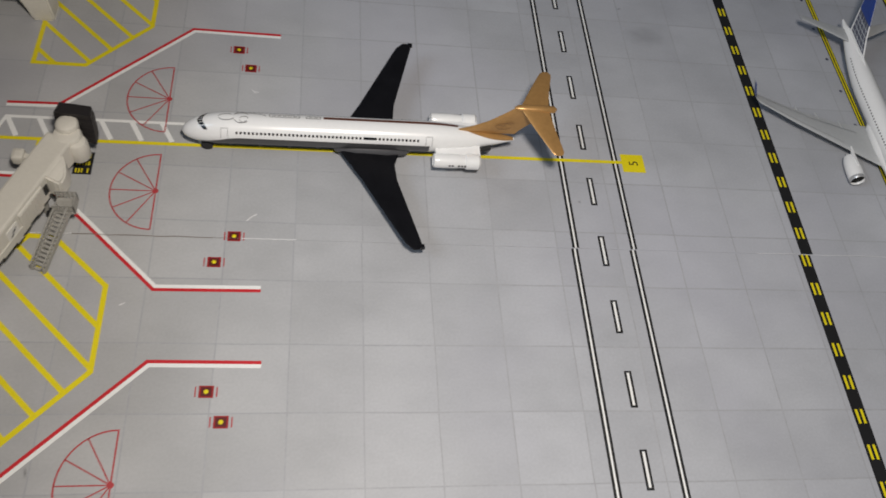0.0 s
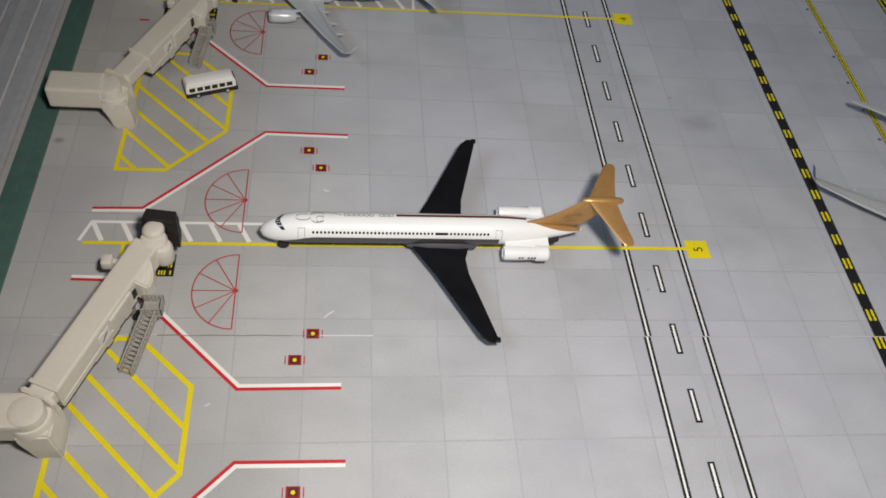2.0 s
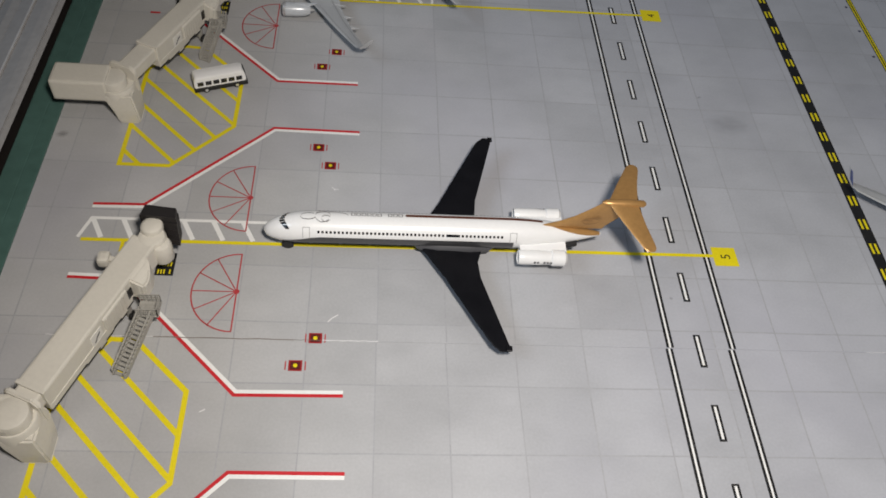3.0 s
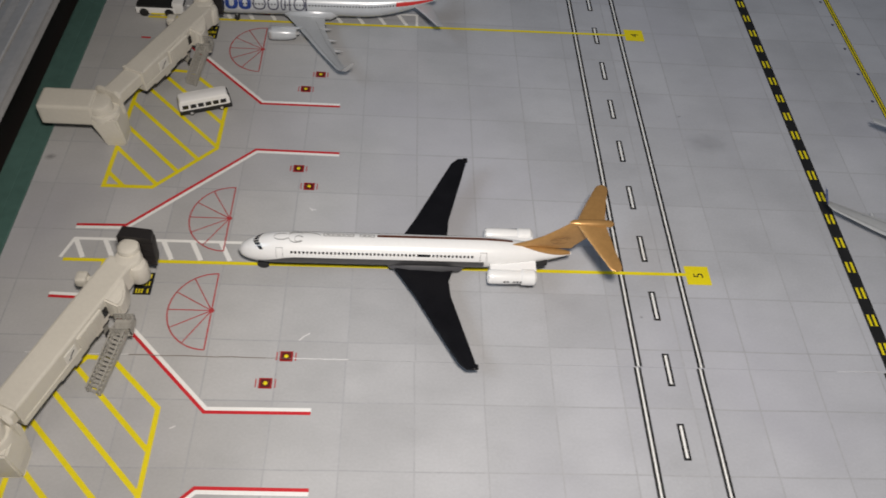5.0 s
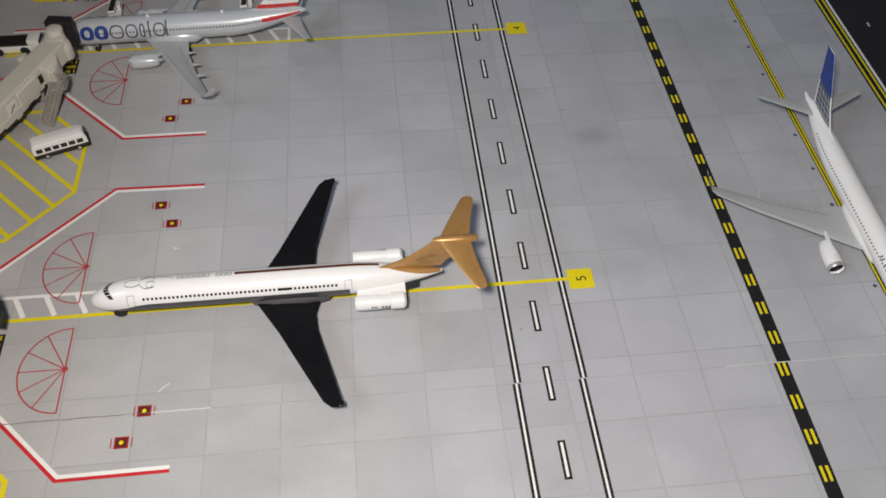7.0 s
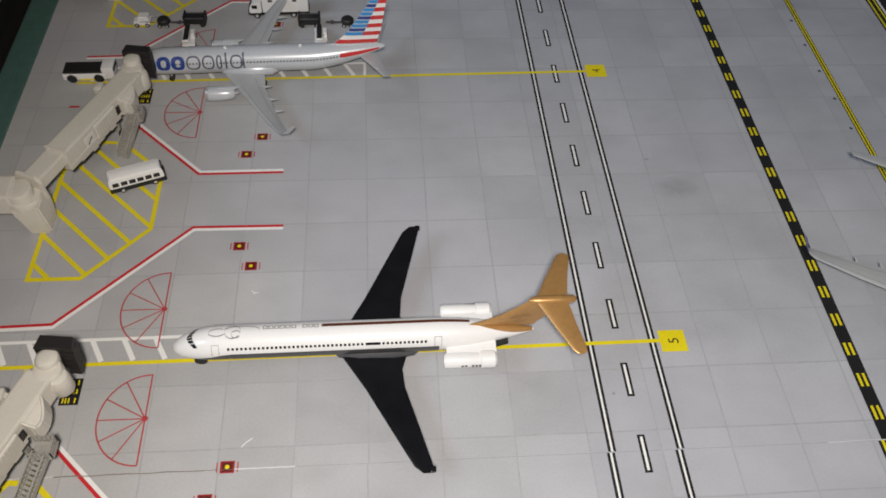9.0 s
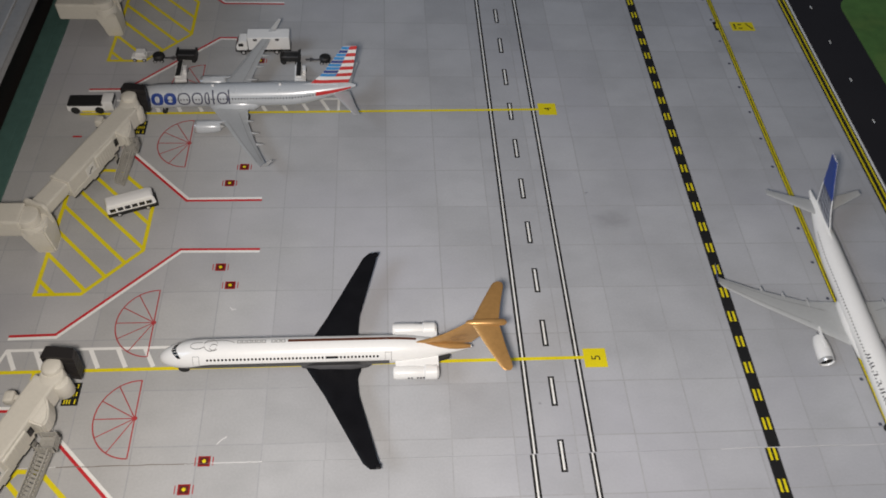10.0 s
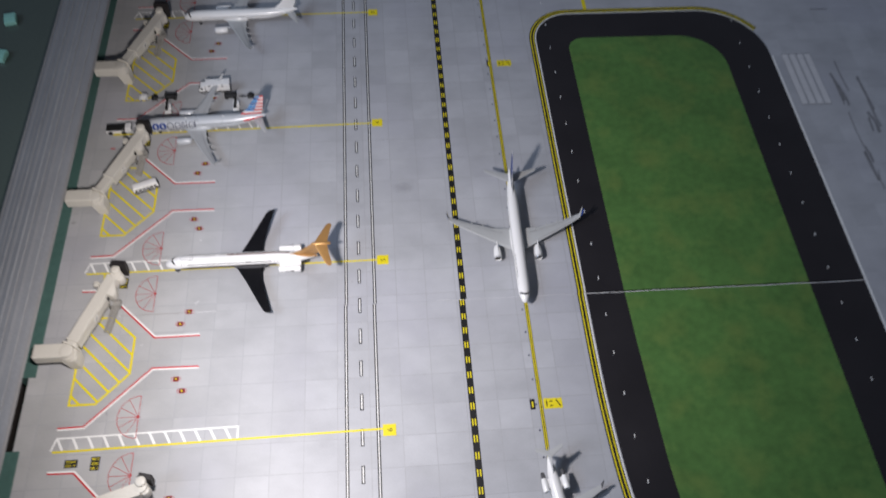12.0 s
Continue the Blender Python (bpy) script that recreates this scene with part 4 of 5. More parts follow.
def pod_jet(name_label, x, y, turn, L, r, zc, half, eng_x, eng_y, skin, wing_mat, z_wing, root, sweep, winglet, fin_top, stab, eng_mat, lip, w0=0, stab_up=0.0, fin_aft=0.0, eng_r=2.75):
    """A twin-jet with engines under the wings; returns its thing and body."""
    p = thing("model_airliner", name_label, "model airplane", x, y, 0, turn, "model airliners")
    b = Body(L, r, zc, 0.135 * L, 0.31 * L, r * 0.80, 0.12)
    part("fuselage", b.mesh(), skin, p, smooth=True)
    w0 = w0 or 0.36 * L
    st = [((w0, r * 0.55, z_wing), root, 1.7), ((w0 + sweep * 0.30, half * 0.33, z_wing + 1.0), root * 0.62, 1.15), ((w0 + sweep * 0.68, half * 0.70, z_wing + 2.6), root * 0.36, 0.8), ((w0 + sweep * 0.97, half * 0.955, z_wing + 3.9), root * 0.21, 0.5)]
    if winglet:
        st += [((w0 + sweep * 1.02, half * 0.985, z_wing + 4.6), root * 0.17, 0.4), ((w0 + sweep * 1.20, half + 0.7, z_wing + 4.2 + winglet), root * 0.085, 0.25)]
    else:
        st += [((w0 + sweep * 1.06, half, z_wing + 4.1), root * 0.10, 0.3)]
    for q in (st, mirror(st)):
        s = 1 if q is st else -1
        w = part("wing", surface(bmesh.new(), q), wing_mat, p, smooth=True)
        for yy in (0.30, 0.48, 0.64):
            xx = w0 + sweep * yy * 0.98 + root * (0.62 - 0.5 * yy)
            bm = bmesh.new()
            loft(bm, [ring((xx + u, s * half * yy, z_wing + 3.2 * yy - 0.3), k, 8, "x") for u, k in ((-3, 0.1), (-1, 0.6), (2.0, 0.62), (4.8, 0.1))])
            part("flap_fairing", bm, wing_mat, w, smooth=True)
        # panel lines
        bm = bmesh.new()
        for f0, f1, c in ((0.2, 0.9, 0.70), (0.34, 0.92, 0.16)):
            a = []
            for u in (0.0, 0.5, 1.0):
                yy = f0 + (f1 - f0) * u
                i = smooth_at([(v[0][1] / half, v[0][0], v[0][2], v[1], v[2]) for v in st], yy)
                a.append((i[0] + i[2] * c, s * half * yy, i[1] + i[3] * 0.62 + 0.06))
            for u, v in zip(a, a[1:]):
                face(bm, [u, v, (v[0] + 0.22, v[1], v[2]), (u[0] + 0.22, u[1], u[2])])
        part("panel_line", bm, PANEL_LINE, w)
        e = nacelle(p, eng_x, s * eng_y, z_wing - 1.1, 10.4, eng_r, eng_mat, lip)
        bm = bmesh.new()
        loft(bm, [[(eng_x + a, s * eng_y - 0.35, z0), (eng_x + c, s * eng_y - 0.35, z0), (eng_x + c, s * eng_y + 0.35, z0), (eng_x + a, s * eng_y + 0.35, z0)] for a, c, z0 in ((3.0, 10, z_wing + 0.8), (4.8, 13, z_wing + 1.9))])
        part("pylon", bm, eng_mat, e)
    bm = bmesh.new()
    loft(bm, [ring((xx, 0, zc - r * 0.55), k * r, 16, "x", 0.6) for xx, k in ((0.31 * L, 0.2), (0.35 * L, 0.95), (0.45 * L, 1.2), (0.54 * L, 1.15), (0.60 * L, 0.3))])
    part("wing_fairing", bm, skin, p, smooth=True)
    f0 = 0.80 * L
    zt = zc + r
    st = [((f0 - 7, 0, zt - 0.4), 26, 0.25), ((f0, 0, zt + 0.8), 15.8, 0.75), ((f0 + 5.0, 0, zt + 5.5), 12.6, 0.7), ((f0 + 14.5 + fin_aft, 0, fin_top), 5.6, 0.45)]
    st = [(a, min(c, L + 1.5 - a[0]), t) for a, c, t in st]
    part("tail_fin", surface(bmesh.new(), st, "y"), skin, p, smooth=True)
    t0 = 0.885 * L
    zs = zc + stab_up
    q = [((t0, 0.8, zs + 1.5), 8.2, 0.7), ((t0 + 5.2, stab * 0.55, zs + 2.2), 4.9, 0.5), ((t0 + 9.6, stab, zs + 2.9), 2.7, 0.35)]
    for v in (q, mirror(q)):
        part("tailplane", surface(bmesh.new(), v), wing_mat, p, smooth=True)
    wheel_set(p, 0.13 * L, 0, zc - r + 1, 1.1, 0.7, 0.7)
    for s in (-1, 1):
        wheel_set(p, 0.50 * L, s * 6.3, z_wing + 0.3, 1.5, 0.9, 0.95)
    return p, b, st


def fin_patch(parent, st, mat, u0, u1, s, lo=0.0, hi=1.0, label="", n=6):
    """Paint on one side of a fin between the heights u0 and u1 and the chord shares lo and hi."""
    zs = [q[0][2] for q in st]
    rows = [(z, q[0][0], q[1], q[2]) for z, q in zip(zs, st)]
    bm = bmesh.new()
    grid = []
    for i in range(n + 1):
        z = zs[1] + (zs[-1] - zs[1]) * (u0 + (u1 - u0) * i / n)
        x, c, t = smooth_at(rows, z)
        line = []
        for j in range(9):
            u = lo + (hi - lo) * j / 8
            k = 1.48 * math.sqrt(u) - 0.63 * u - 1.76 * u * u + 1.42 * u ** 3 - 0.50 * u ** 4
            line.append((x + c * u, s * (max(t * k, 0.06) + 0.07), z))
        grid.append(line)
    loft(bm, grid, close=False, caps=False)
    return part("tail_paint", bm, mat, parent, label)


def alliance_jet():
    """The silver twin-jet at the next stand, with a striped tail."""
    p, b, fin = pod_jet("silver model twin-jet with blue lettering bars and striped tail", -180.0, 125.2, 2.0, 94.5, 5.0, 9.2, 44.4, 27.0, 14.2, SILVER, PALE_GREY, 5.4, 16.0, 23.3, 5.0, 34.0, 17.0, SILVER, HUB, 32.2, eng_r=2.75)
    windows(b, p, 16, 83, 1.25, 20, 0.6, 3.6, mat=DARK_GREY, single=True)
    cockpit(b, p, 4.2, 36, 144, 1.2)
    # name as plain hollow blocks: three heavy ones, then five thin ones, the last two with tall strokes
    for lo, hi, far_end in ((-8, 54, 64), (188, 126, 116)):
        turn = 1 if hi > lo else -1
        bm = bmesh.new()
        for x in (3.8, 9.1, 14.4):
            b.loop(bm, x, x + 5.1, lo, hi, 1.6, 15 * turn)
        part("name_block", bm, BLUE, p, "heavy dark blue blocks in place of the name")
        bm = bmesh.new()
        for x, w in ((20.0, 5.2), (25.8, 4.6), (31.0, 2.2), (36.2, 4.6)):
            b.loop(bm, x, x + w, lo, hi, 0.62, 7 * turn)
        for x in (34.3, 40.8):
            b.skin(bm, x, x + 0.65, lo, far_end, 0.1, 1, 8)
        part("name_block", bm, DOT, p, "thin dark blue blocks in place of the name")
    door_lines(b, p, 11.5, 1.8, -8, 40, TRIM_GREY)
    door_lines(b, p, 80, 1.8, -8, 38, TRIM_GREY)
    bm = bmesh.new()
    for d in (22, 158):
        b.skin(bm, 77.5, 92.5, lambda x: d - 14 + 6 * (x - 77.5) / 15, lambda x: d + 10 + 14 * (x - 77.5) / 15, 0.09, 8, 5)
    part("red_flash", bm, TAIL_RED, p, "red flash on the rear fuselage")
    n = 11
    for s in (-1, 1):
        for k in range(n):
            u0, u1 = k / n, (k + 1) / n
            m = TAIL_RED if k % 2 == 0 else GLOSS_WHITE
            fin_patch(p, fin, m, u0, u1, s, 0.0 if k < 2 else 0.5, 1.0, "striped tail paint", 1)
            if k >= 2:
                fin_patch(p, fin, SKY_BLUE if k % 3 else BLUE, u0 + 0.012, u1 - 0.012, s, 0.0, 0.5, "blue tail paint", 1)
    # antennas on the crown
    for x in (34, 62):
        bm = bmesh.new()
        box(bm, x, x + 1.1, -0.25, 0.25, 13.6, 15.0, 0.15)
        part("antenna", bm, GLOSS_WHITE, p, "small white antenna")


def globe_jet():
    """The white twin-jet on the taxiway, with a blue tail."""
    p, b, fin = pod_jet("white model twin-jet with blue globe tail on the taxiway", 94.9, -44.4, 89.1, 112.0, 4.15, 8.8, 48.4, 38.2, 14.5, GLOSS_WHITE, GREY, 5.2, 19.5, 24.5, 4.6, 33.4, 19.2, GLOSS_WHITE, HUB, 43.2, 1.6, 2.6)
    windows(b, p, 17, 92, 1.35, 24, 0.55, 3.6, mat=DARK_GREY, single=True)
    cockpit(b, p, 4.4, 24, 156, 1.3)
    for d, s in ((34, 1), (146, -1)):
        bm = bmesh.new()
        for k in range(6):
            x = 19.0 + 3.3 * k
            b.skin(bm, x, x + 0.5, d - 8, d + 8, 0.09, 1, 4)
            if k in (0, 1, 4, 5):
                b.skin(bm, x + 1.2, x + 1.7, d - 8, d + 8, 0.09, 1, 4)
            else:
                b.skin(bm, x, x + 1.6, d + 6 * s, d + 8 * s, 0.09, 1, 1)
        part("name_bars", bm, DARK_GREY, p, "dark bars in place of the name")
    door_lines(b, p, 12.5, 1.9, -8, 40, TRIM_GREY)
    for s in (-1, 1):
        fin_patch(p, fin, BLUE, 0.42, 1.0, s, 0.0, 0.97, "deep blue tail paint")
        fin_patch(p, fin, DOT, 0.02, 0.42, s, 0.05, 0.92, "blue-grey globe on the tail")
        for k in range(4):
            fin_patch(p, fin, SILVER, 0.06 + 0.085 * k, 0.075 + 0.085 * k, s, 0.06, 0.9, "pale globe line", 1).data.transform(Matrix.Translation((0, s * 0.06 * MM, 0)))
            fin_patch(p, fin, SILVER, 0.03, 0.41, s, 0.14 + 0.19 * k, 0.165 + 0.19 * k, "pale globe line", 4).data.transform(Matrix.Translation((0, s * 0.06 * MM, 0)))
    for s in (-1, 1):
        part("winglet", surface(bmesh.new(), [((67.9, s * 48.4, 10.9), 3.2, 0.35), ((70.2, s * 49.7, 14.8), 1.7, 0.28)]), BLUE, p, "blue winglet")


def small_rear_jet():
    """The small white jet with rear engines behind on the taxiway."""
    p = thing("model_airliner", "small white model regional jet with rear engines", "model airplane", 102.4, -213.8, 0, 97.0, "model airliners")
    b = Body(64, 3.9, 7.0, 9.5, 20, 1.8, 0.14)
    part("fuselage", b.mesh(), GLOSS_WHITE, p, smooth=True)
    windows(b, p, 12, 42, 1.3, 10, 0.55, 4, mat=DARK_GREY)
    cockpit(b, p, 3.4, 26, 154, 1.0)
    st = [((25, 2.2, 4.0), 12.0, 1.1), ((32, 13, 4.8), 6.2, 0.7), ((38.6, 27.0, 6.0), 3.2, 0.4)]
    tip = [((39.2, 27.2, 6.1), 2.8, 0.35), ((41.0, 28.2, 7.6), 2.0, 0.3), ((42.2, 28.7, 9.6), 1.3, 0.2)]
    for q, t in ((st, tip), (mirror(st), mirror(tip))):
        w = part("wing", surface(bmesh.new(), q), GREY, p, smooth=True)
        part("winglet", surface(bmesh.new(), t), DARK_GREY, w, "dark winglet", smooth=True)
    for s in (-1, 1):
        e = nacelle(p, 43.0, s * 6.2, 8.3, 8.2, 2.0, GLOSS_WHITE, taper=0.78)
        bm = bmesh.new()
        loft(bm, [ring((xx, s * 6.2, 8.3), rr, 16, "x") for xx, rr in ((50.8, 1.62), (54.0, 1.2), (54.6, 0.9))])
        part("exhaust_sleeve", bm, DARK_GREY, e, "dark exhaust sleeve", smooth=True)
        bm = bmesh.new()
        loft(bm, [[(45, s * 2.6, z0), (50, s * 2.4, z0), (50, s * 4.4, z0), (45, s * 4.4, z0)] for z0 in (7.9, 8.9)])
        part("pylon", bm, GLOSS_WHITE, e)
    fin = [((48, 0, 9.4), 15, 0.3), ((53, 0, 11), 10.5, 0.75), ((59, 0, 16.3), 8.6, 0.6)]
    part("tail_fin", surface(bmesh.new(), fin, "y"), GREY, p, smooth=True)
    st = [((60, 0, 16.4), 4.4, 0.5), ((65.2, 8.4, 16.6), 2.4, 0.3)]
    for q in (st, mirror(st)):
        part("tailplane", surface(bmesh.new(), q), GREY, p, smooth=True)
    wheel_set(p, 8, 0, 4.4, 0.9, 0.6, 0.6)
    for s in (-1, 1):
        wheel_set(p, 35, s * 3.6, 4.2, 1.1, 0.7, 0.7)


def plain_jet():
    """The white twin-jet at the farthest stand."""
    p, b, fin = pod_jet("plain white model twin-jet at a passenger bridge", -160.0, 247.0, 1.5, 96.0, 4.4, 9.0, 44.5, 26.0, 13.5, GLOSS_WHITE, GREY, 5.3, 18.0, 20.5, 3.4, 31, 17, GLOSS_WHITE, HUB)
    windows(b, p, 16, 83, 1.3, 11, 0.55, 3.6, mat=DARK_GREY)
    cockpit(b, p, 4.2, 26, 154, 1.2)


alliance_jet()
globe_jet()
small_rear_jet()
plain_jet()


# ---- passenger bridges ----
def passenger_bridge(rx, ry, cx, cy, label, hood_size=1.0, cab_turn=None, lean=0.0, step=0.28, land=0.0, air=True, low=0.0, run=0.0):
    """An ivory bridge from its rotunda at (rx, ry) to its cab at (cx, cy)."""
    p = thing("passenger_bridge", label, "jet bridge", rx, ry, 0, 0, "passenger bridges")
    vec = Vector((cx - rx, cy - ry))
    far = vec.length
    along = vec.normalized()
    n = Vector((along.y, -along.x))
    home = Vector((23.5, 54.5))
    angle = math.atan2(vec.y, vec.x) - math.atan2(home.y, home.x)
    # the cab's own parts are laid out about its middle, for the usual slant of the tunnel
    at_arm = Matrix.Translation(((vec.x + n.x * lean * 0.6) * MM, (vec.y + n.y * lean * 0.6) * MM, 0)) @ Matrix.Rotation(angle, 4, "Z")
    if cab_turn is not None:
        angle = radians(cab_turn)
    at_cab = Matrix.Translation((vec.x * MM, vec.y * MM, 0)) @ Matrix.Rotation(angle, 4, "Z")

    def put(name, bm, mat, parent=None, lab="", smooth=False, m=None):
        if m is not None:
            bm.transform(m)
        return part(name, bm, mat, parent or p, lab, smooth)

    def across(s, w, z):
        c = along * s + n * (w + lean * s / far)
        return (c.x, c.y, z)

    def tube(s0, s1, w, z0, z1, b=0.7):
        q = bmesh.new()
        loft(q, [[across(s, -w, z0), across(s, w, z0), across(s, w, z1), across(s, -w, z1)] for s in (s0, s1)])
        bmesh.ops.bevel(q, geom=q.edges[:], offset=b * MM, segments=2, affect="EDGES", profile=0.6)
        return q
    # fixed corridor, rotunda, foot
    bm = bmesh.new()
    box(bm, -20.0, 1 - 3 * low, -4.9, 4.9, 8.3, 16.4, 0.9)
    put("corridor", bm, IVORY)
    bm = bmesh.new()
    loft(bm, [ring((0, 0, z), r, 32) for z, r in ((7.4, 5.2), (8.0, 5.7), (12.8 - low, 5.7), (13.5 - low, 5.3))])
    r = put("rotunda", bm, IVORY, smooth=True)
    bm = bmesh.new()
    loft(bm, [ring((0.2 - 0.9 * low, -0.4, z - low), q, 32) for z, q in ((13.0, 3.9), (13.4, 4.4), (16.0, 4.4), (16.55, 4.2), (16.75, 3.7), (16.8, 1.6))])
    put("rotunda_cap", bm, IVORY, r, smooth=True)
    bm = bmesh.new()
    loft(bm, [[across(s, w, z) for w, z in ((-4.9, 8.0), (5.2, 8.0), (5.2, 15.6), (3.6, 17.6), (-3.6, 17.6), (-4.9, 16.4))] for s in (3.6, 5.0)])
    bmesh.ops.bevel(bm, geom=bm.edges[:], offset=0.35 * MM, segments=2, affect="EDGES")
    put("end_collar", bm, IVORY, r, "ivory collar plate at the tunnel's mouth")
    bm = bmesh.new()
    loft(bm, [[(x0, y0, z), (x1, y0, z), (x1, y1, z), (x0, y1, z)] for z, x0, x1, y0, y1 in ((0, -0.2, 6.4, -5.8, 1.2), (0.5, -0.5, 6.7, -6.1, 1.5), (5.0, -1.4, 6.6, -6.2, 3), (8.4, -3.0, 6.0, -5.8, 4.6), (11.4, -3.4, 5.5, -5.3, 4.4))])
    bmesh.ops.bevel(bm, geom=bm.edges[:], offset=0.55 * MM, segments=2, affect="EDGES")
    put("foot", bm, IVORY, lab="ivory foot under the rotunda")
    # telescoping tunnel: a short slim section, then the wider one
    sa = far * step
    put("inner_tunnel", tube(4.0, sa + 2, 3.4, 10.6, 15.4), IVORY)
    t = put("outer_tunnel", tube(sa, far - 1.5, 3.95, 8.0, 15.9), IVORY)
    put("mouth_rim", tube(sa - 0.2, sa + 1.0, 4.1, 7.8, 16.15, 0.25), IVORY, t)
    # lower side skirt with its stepped edge; black strips below it stand for its shadow
    for f0, f1, z0 in ((step, 0.36, 7.9), (0.36, 0.455, 7.2), (0.455, 0.50, 6.3), (0.50, 0.56, 7.0), (0.56, 0.62, 7.5), (0.62, 0.67, 6.9), (0.67, 0.72, 7.9), (0.80, 0.88, 7.2)):
        w = 4.2
        q = bmesh.new()
        loft(q, [[across(a, w - 0.5, z0), across(a, w, z0), across(a, w, 9.8), across(a, w - 0.5, 9.8)] for a in (far * f0, far * f1)])
        put("side_skirt", q, IVORY, t)
        q = bmesh.new()
        loft(q, [[across(a, w - 0.6, z0 - 0.62), across(a, w + 0.05, z0 - 0.62), across(a, w + 0.05, z0), across(a, w - 0.6, z0)] for a in (far * f0, far * f1)])
        put("skirt_shadow", q, BLACK, t, "thin black strip for the shadow under the skirt")
    # proud side panel, ribbed below the roof, and the plate with its small dark marks
    q = bmesh.new()
    loft(q, [[across(a, 3.8, 8.6), across(a, 4.45, 8.6), across(a, 4.45, 14.4), across(a, 3.8, 14.9)] for a in (far * 0.52, far * 0.70)])
    bmesh.ops.bevel(q, geom=q.edges[:], offset=0.2 * MM, segments=1, affect="EDGES")
    sp = put("side_panel", q, IVORY, t)
    for k in range(7):
        a = far * (0.535 + 0.022 * k)
        q = bmesh.new()
        loft(q, [[across(b, 4.4, 9.0), across(b, 4.58, 9.0), across(b, 4.58, 14.0), across(b, 4.4, 14.0)] for b in (a, a + 0.35)])
        put("rib", q, IVORY, sp)
    q = bmesh.new()
    s0, s1 = far * 0.425, far * 0.50
    loft(q, [[across(a, 3.9, 9.3), across(a, 4.12, 9.3), across(a, 4.12, 13.6), across(a, 3.9, 13.6)] for a in (s0, s1)])
    plate = put("notice_plate", q, PALE_PLATE, t, "small pale plate on the side")
    q = bmesh.new()
    for u, z0, z1 in ((0.22, 10.2, 10.8), (0.40, 11.0, 11.7), (0.58, 11.4, 12.0)):
        a = s0 + (s1 - s0) * u
        loft(q, [[across(b, 4.1, z), across(b, 4.17, z), across(b, 4.17, z + 0.55), across(b, 4.1, z + 0.55)] for b, z in ((a, z0), (a + 1.0, z1))])
    put("mark_bars", q, DARK_GREY, plate, "small dark bars on the plate")
    q = bmesh.new()
    s = far * 0.715
    loft(q, [[across(a, 4.0, 10.0), across(a, 4.3, 10.0), across(a, 4.3, 13.2), across(a, 4.0, 13.2)] for a in (s - 1.0, s + 1.1)])
    put("side_window", q, GLASS_BLACK, t, "dark upright window")
    # drive column with wheels
    q = bmesh.new()
    s = far * 0.70
    for w in (-2.6, 2.6):
        bar(q, across(s, w, 1.2), across(s, w, 8.6), 1.3)
    bar(q, across(s, -3.2, 2.6), across(s, 3.2, 2.6), 1.2)
    c = put("drive_column", q, IVORY_GREY)
    for w in (-3.6, 3.6):
        q = bmesh.new()
        x, y, _ = across(s, w, 0)
        drum(q, (0, -0.6, 0), 1.6, 1.2, 16, "y", lip=0.2)
        q.transform(Matrix.Translation((x * MM, y * MM, 1.6 * MM)) @ Matrix.Rotation(math.atan2(along.y, along.x), 4, "Z"))
        put("wheel", q, RUBBER, c, "black wheel")
    # cab: a slanted drum with a flat cap, a lower round post, the air unit and the prow-shaped cabin
    q = bmesh.new()
    loft(q, [ring((-0.9, 0.4, z), rr, 24) for z, rr in ((8.2, 3.6), (8.9, 4.0), (15.0, 4.0), (15.9, 3.6), (16.2, 2.7))])
    cab = put("cab", q, IVORY, smooth=True, m=at_cab)
    q = bmesh.new()
    loft(q, [ring((-1.3 + 0.12 * (z - 15), 2.9, z), rr, 24) for z, rr in ((14.4, 3.2), (17.0, 3.2), (17.7, 2.9), (18.1, 2.1), (18.2, 0.8))])
    put("roof_dome", q, IVORY, cab, smooth=True, m=at_cab)
    q = bmesh.new()
    loft(q, [ring((1.4, -1.0, z), rr, 22) for z, rr in ((7.6, 2.7), (8.2, 3.1), (13.4, 3.1), (14.4, 2.7), (14.8, 1.7))])
    put("operator_post", q, IVORY, cab, smooth=True, m=at_cab)
    if air:
        q = bmesh.new()
        box(q, -14.6, -11.2, -6.6, -2.6, 8.4, 11.8, 1.0)
        bar(q, (-11.6, -4.6, 10), (-5, -6.2, 10), 1.6)
        put("air_unit", q, IVORY, cab, m=at_arm)
    q = bmesh.new()
    loft(q, [[across(a, w, z) for a, z in ((far * f0, 8.0), (far * f1, 8.0), (far * f1 - 0.4, zt), (far * f0 + 0.4, zt))] for w, f0, f1, zt in ((3.2, 0.735, 0.90, 15.8), (4.4, 0.735, 0.89, 15.6), (6.6, 0.74, 0.845, 14.6), (7.6, 0.75, 0.80, 13.6))])
    bmesh.ops.bevel(q, geom=q.edges[:], offset=0.5 * MM, segments=2, affect="EDGES")
    put("side_cabin", q, IVORY, cab, "prow-shaped ivory cabin on the tunnel's side")
    # black bellows hood: a flat roof folded down on both sides
    at_hood = at_cab @ Matrix.Translation((0, 3 * MM, 9 * MM)) @ Matrix.Diagonal((hood_size, hood_size, hood_size, 1)) @ Matrix.Translation((0, -3 * MM, -9 * MM))
    q = bmesh.new()
    loft(q, [[(-5.4 + i, 5.6, z), (-4.4 + i, 10.4 - i, z), (6.0 - i, 9.2 - i, z), (6.6 - i, 4.6, z), (2.4, 5.0, z)] for z, i in ((18.0, 0), (20.6, 0.1), (20.9, 0.4))])
    h = put("hood", q, BELLOWS, lab="black folded bellows hood", m=at_hood)
    q = bmesh.new()
    loft(q, [[(-4.4, 5.6, z), (-3.9, 8.8, z), (4.8, 8.0, z), (5.0, 4.4, z)] for z in (9.2, 18.05)])
    put("hood_lining", q, BELLOWS, h, "dark inside of the hood", m=at_hood)
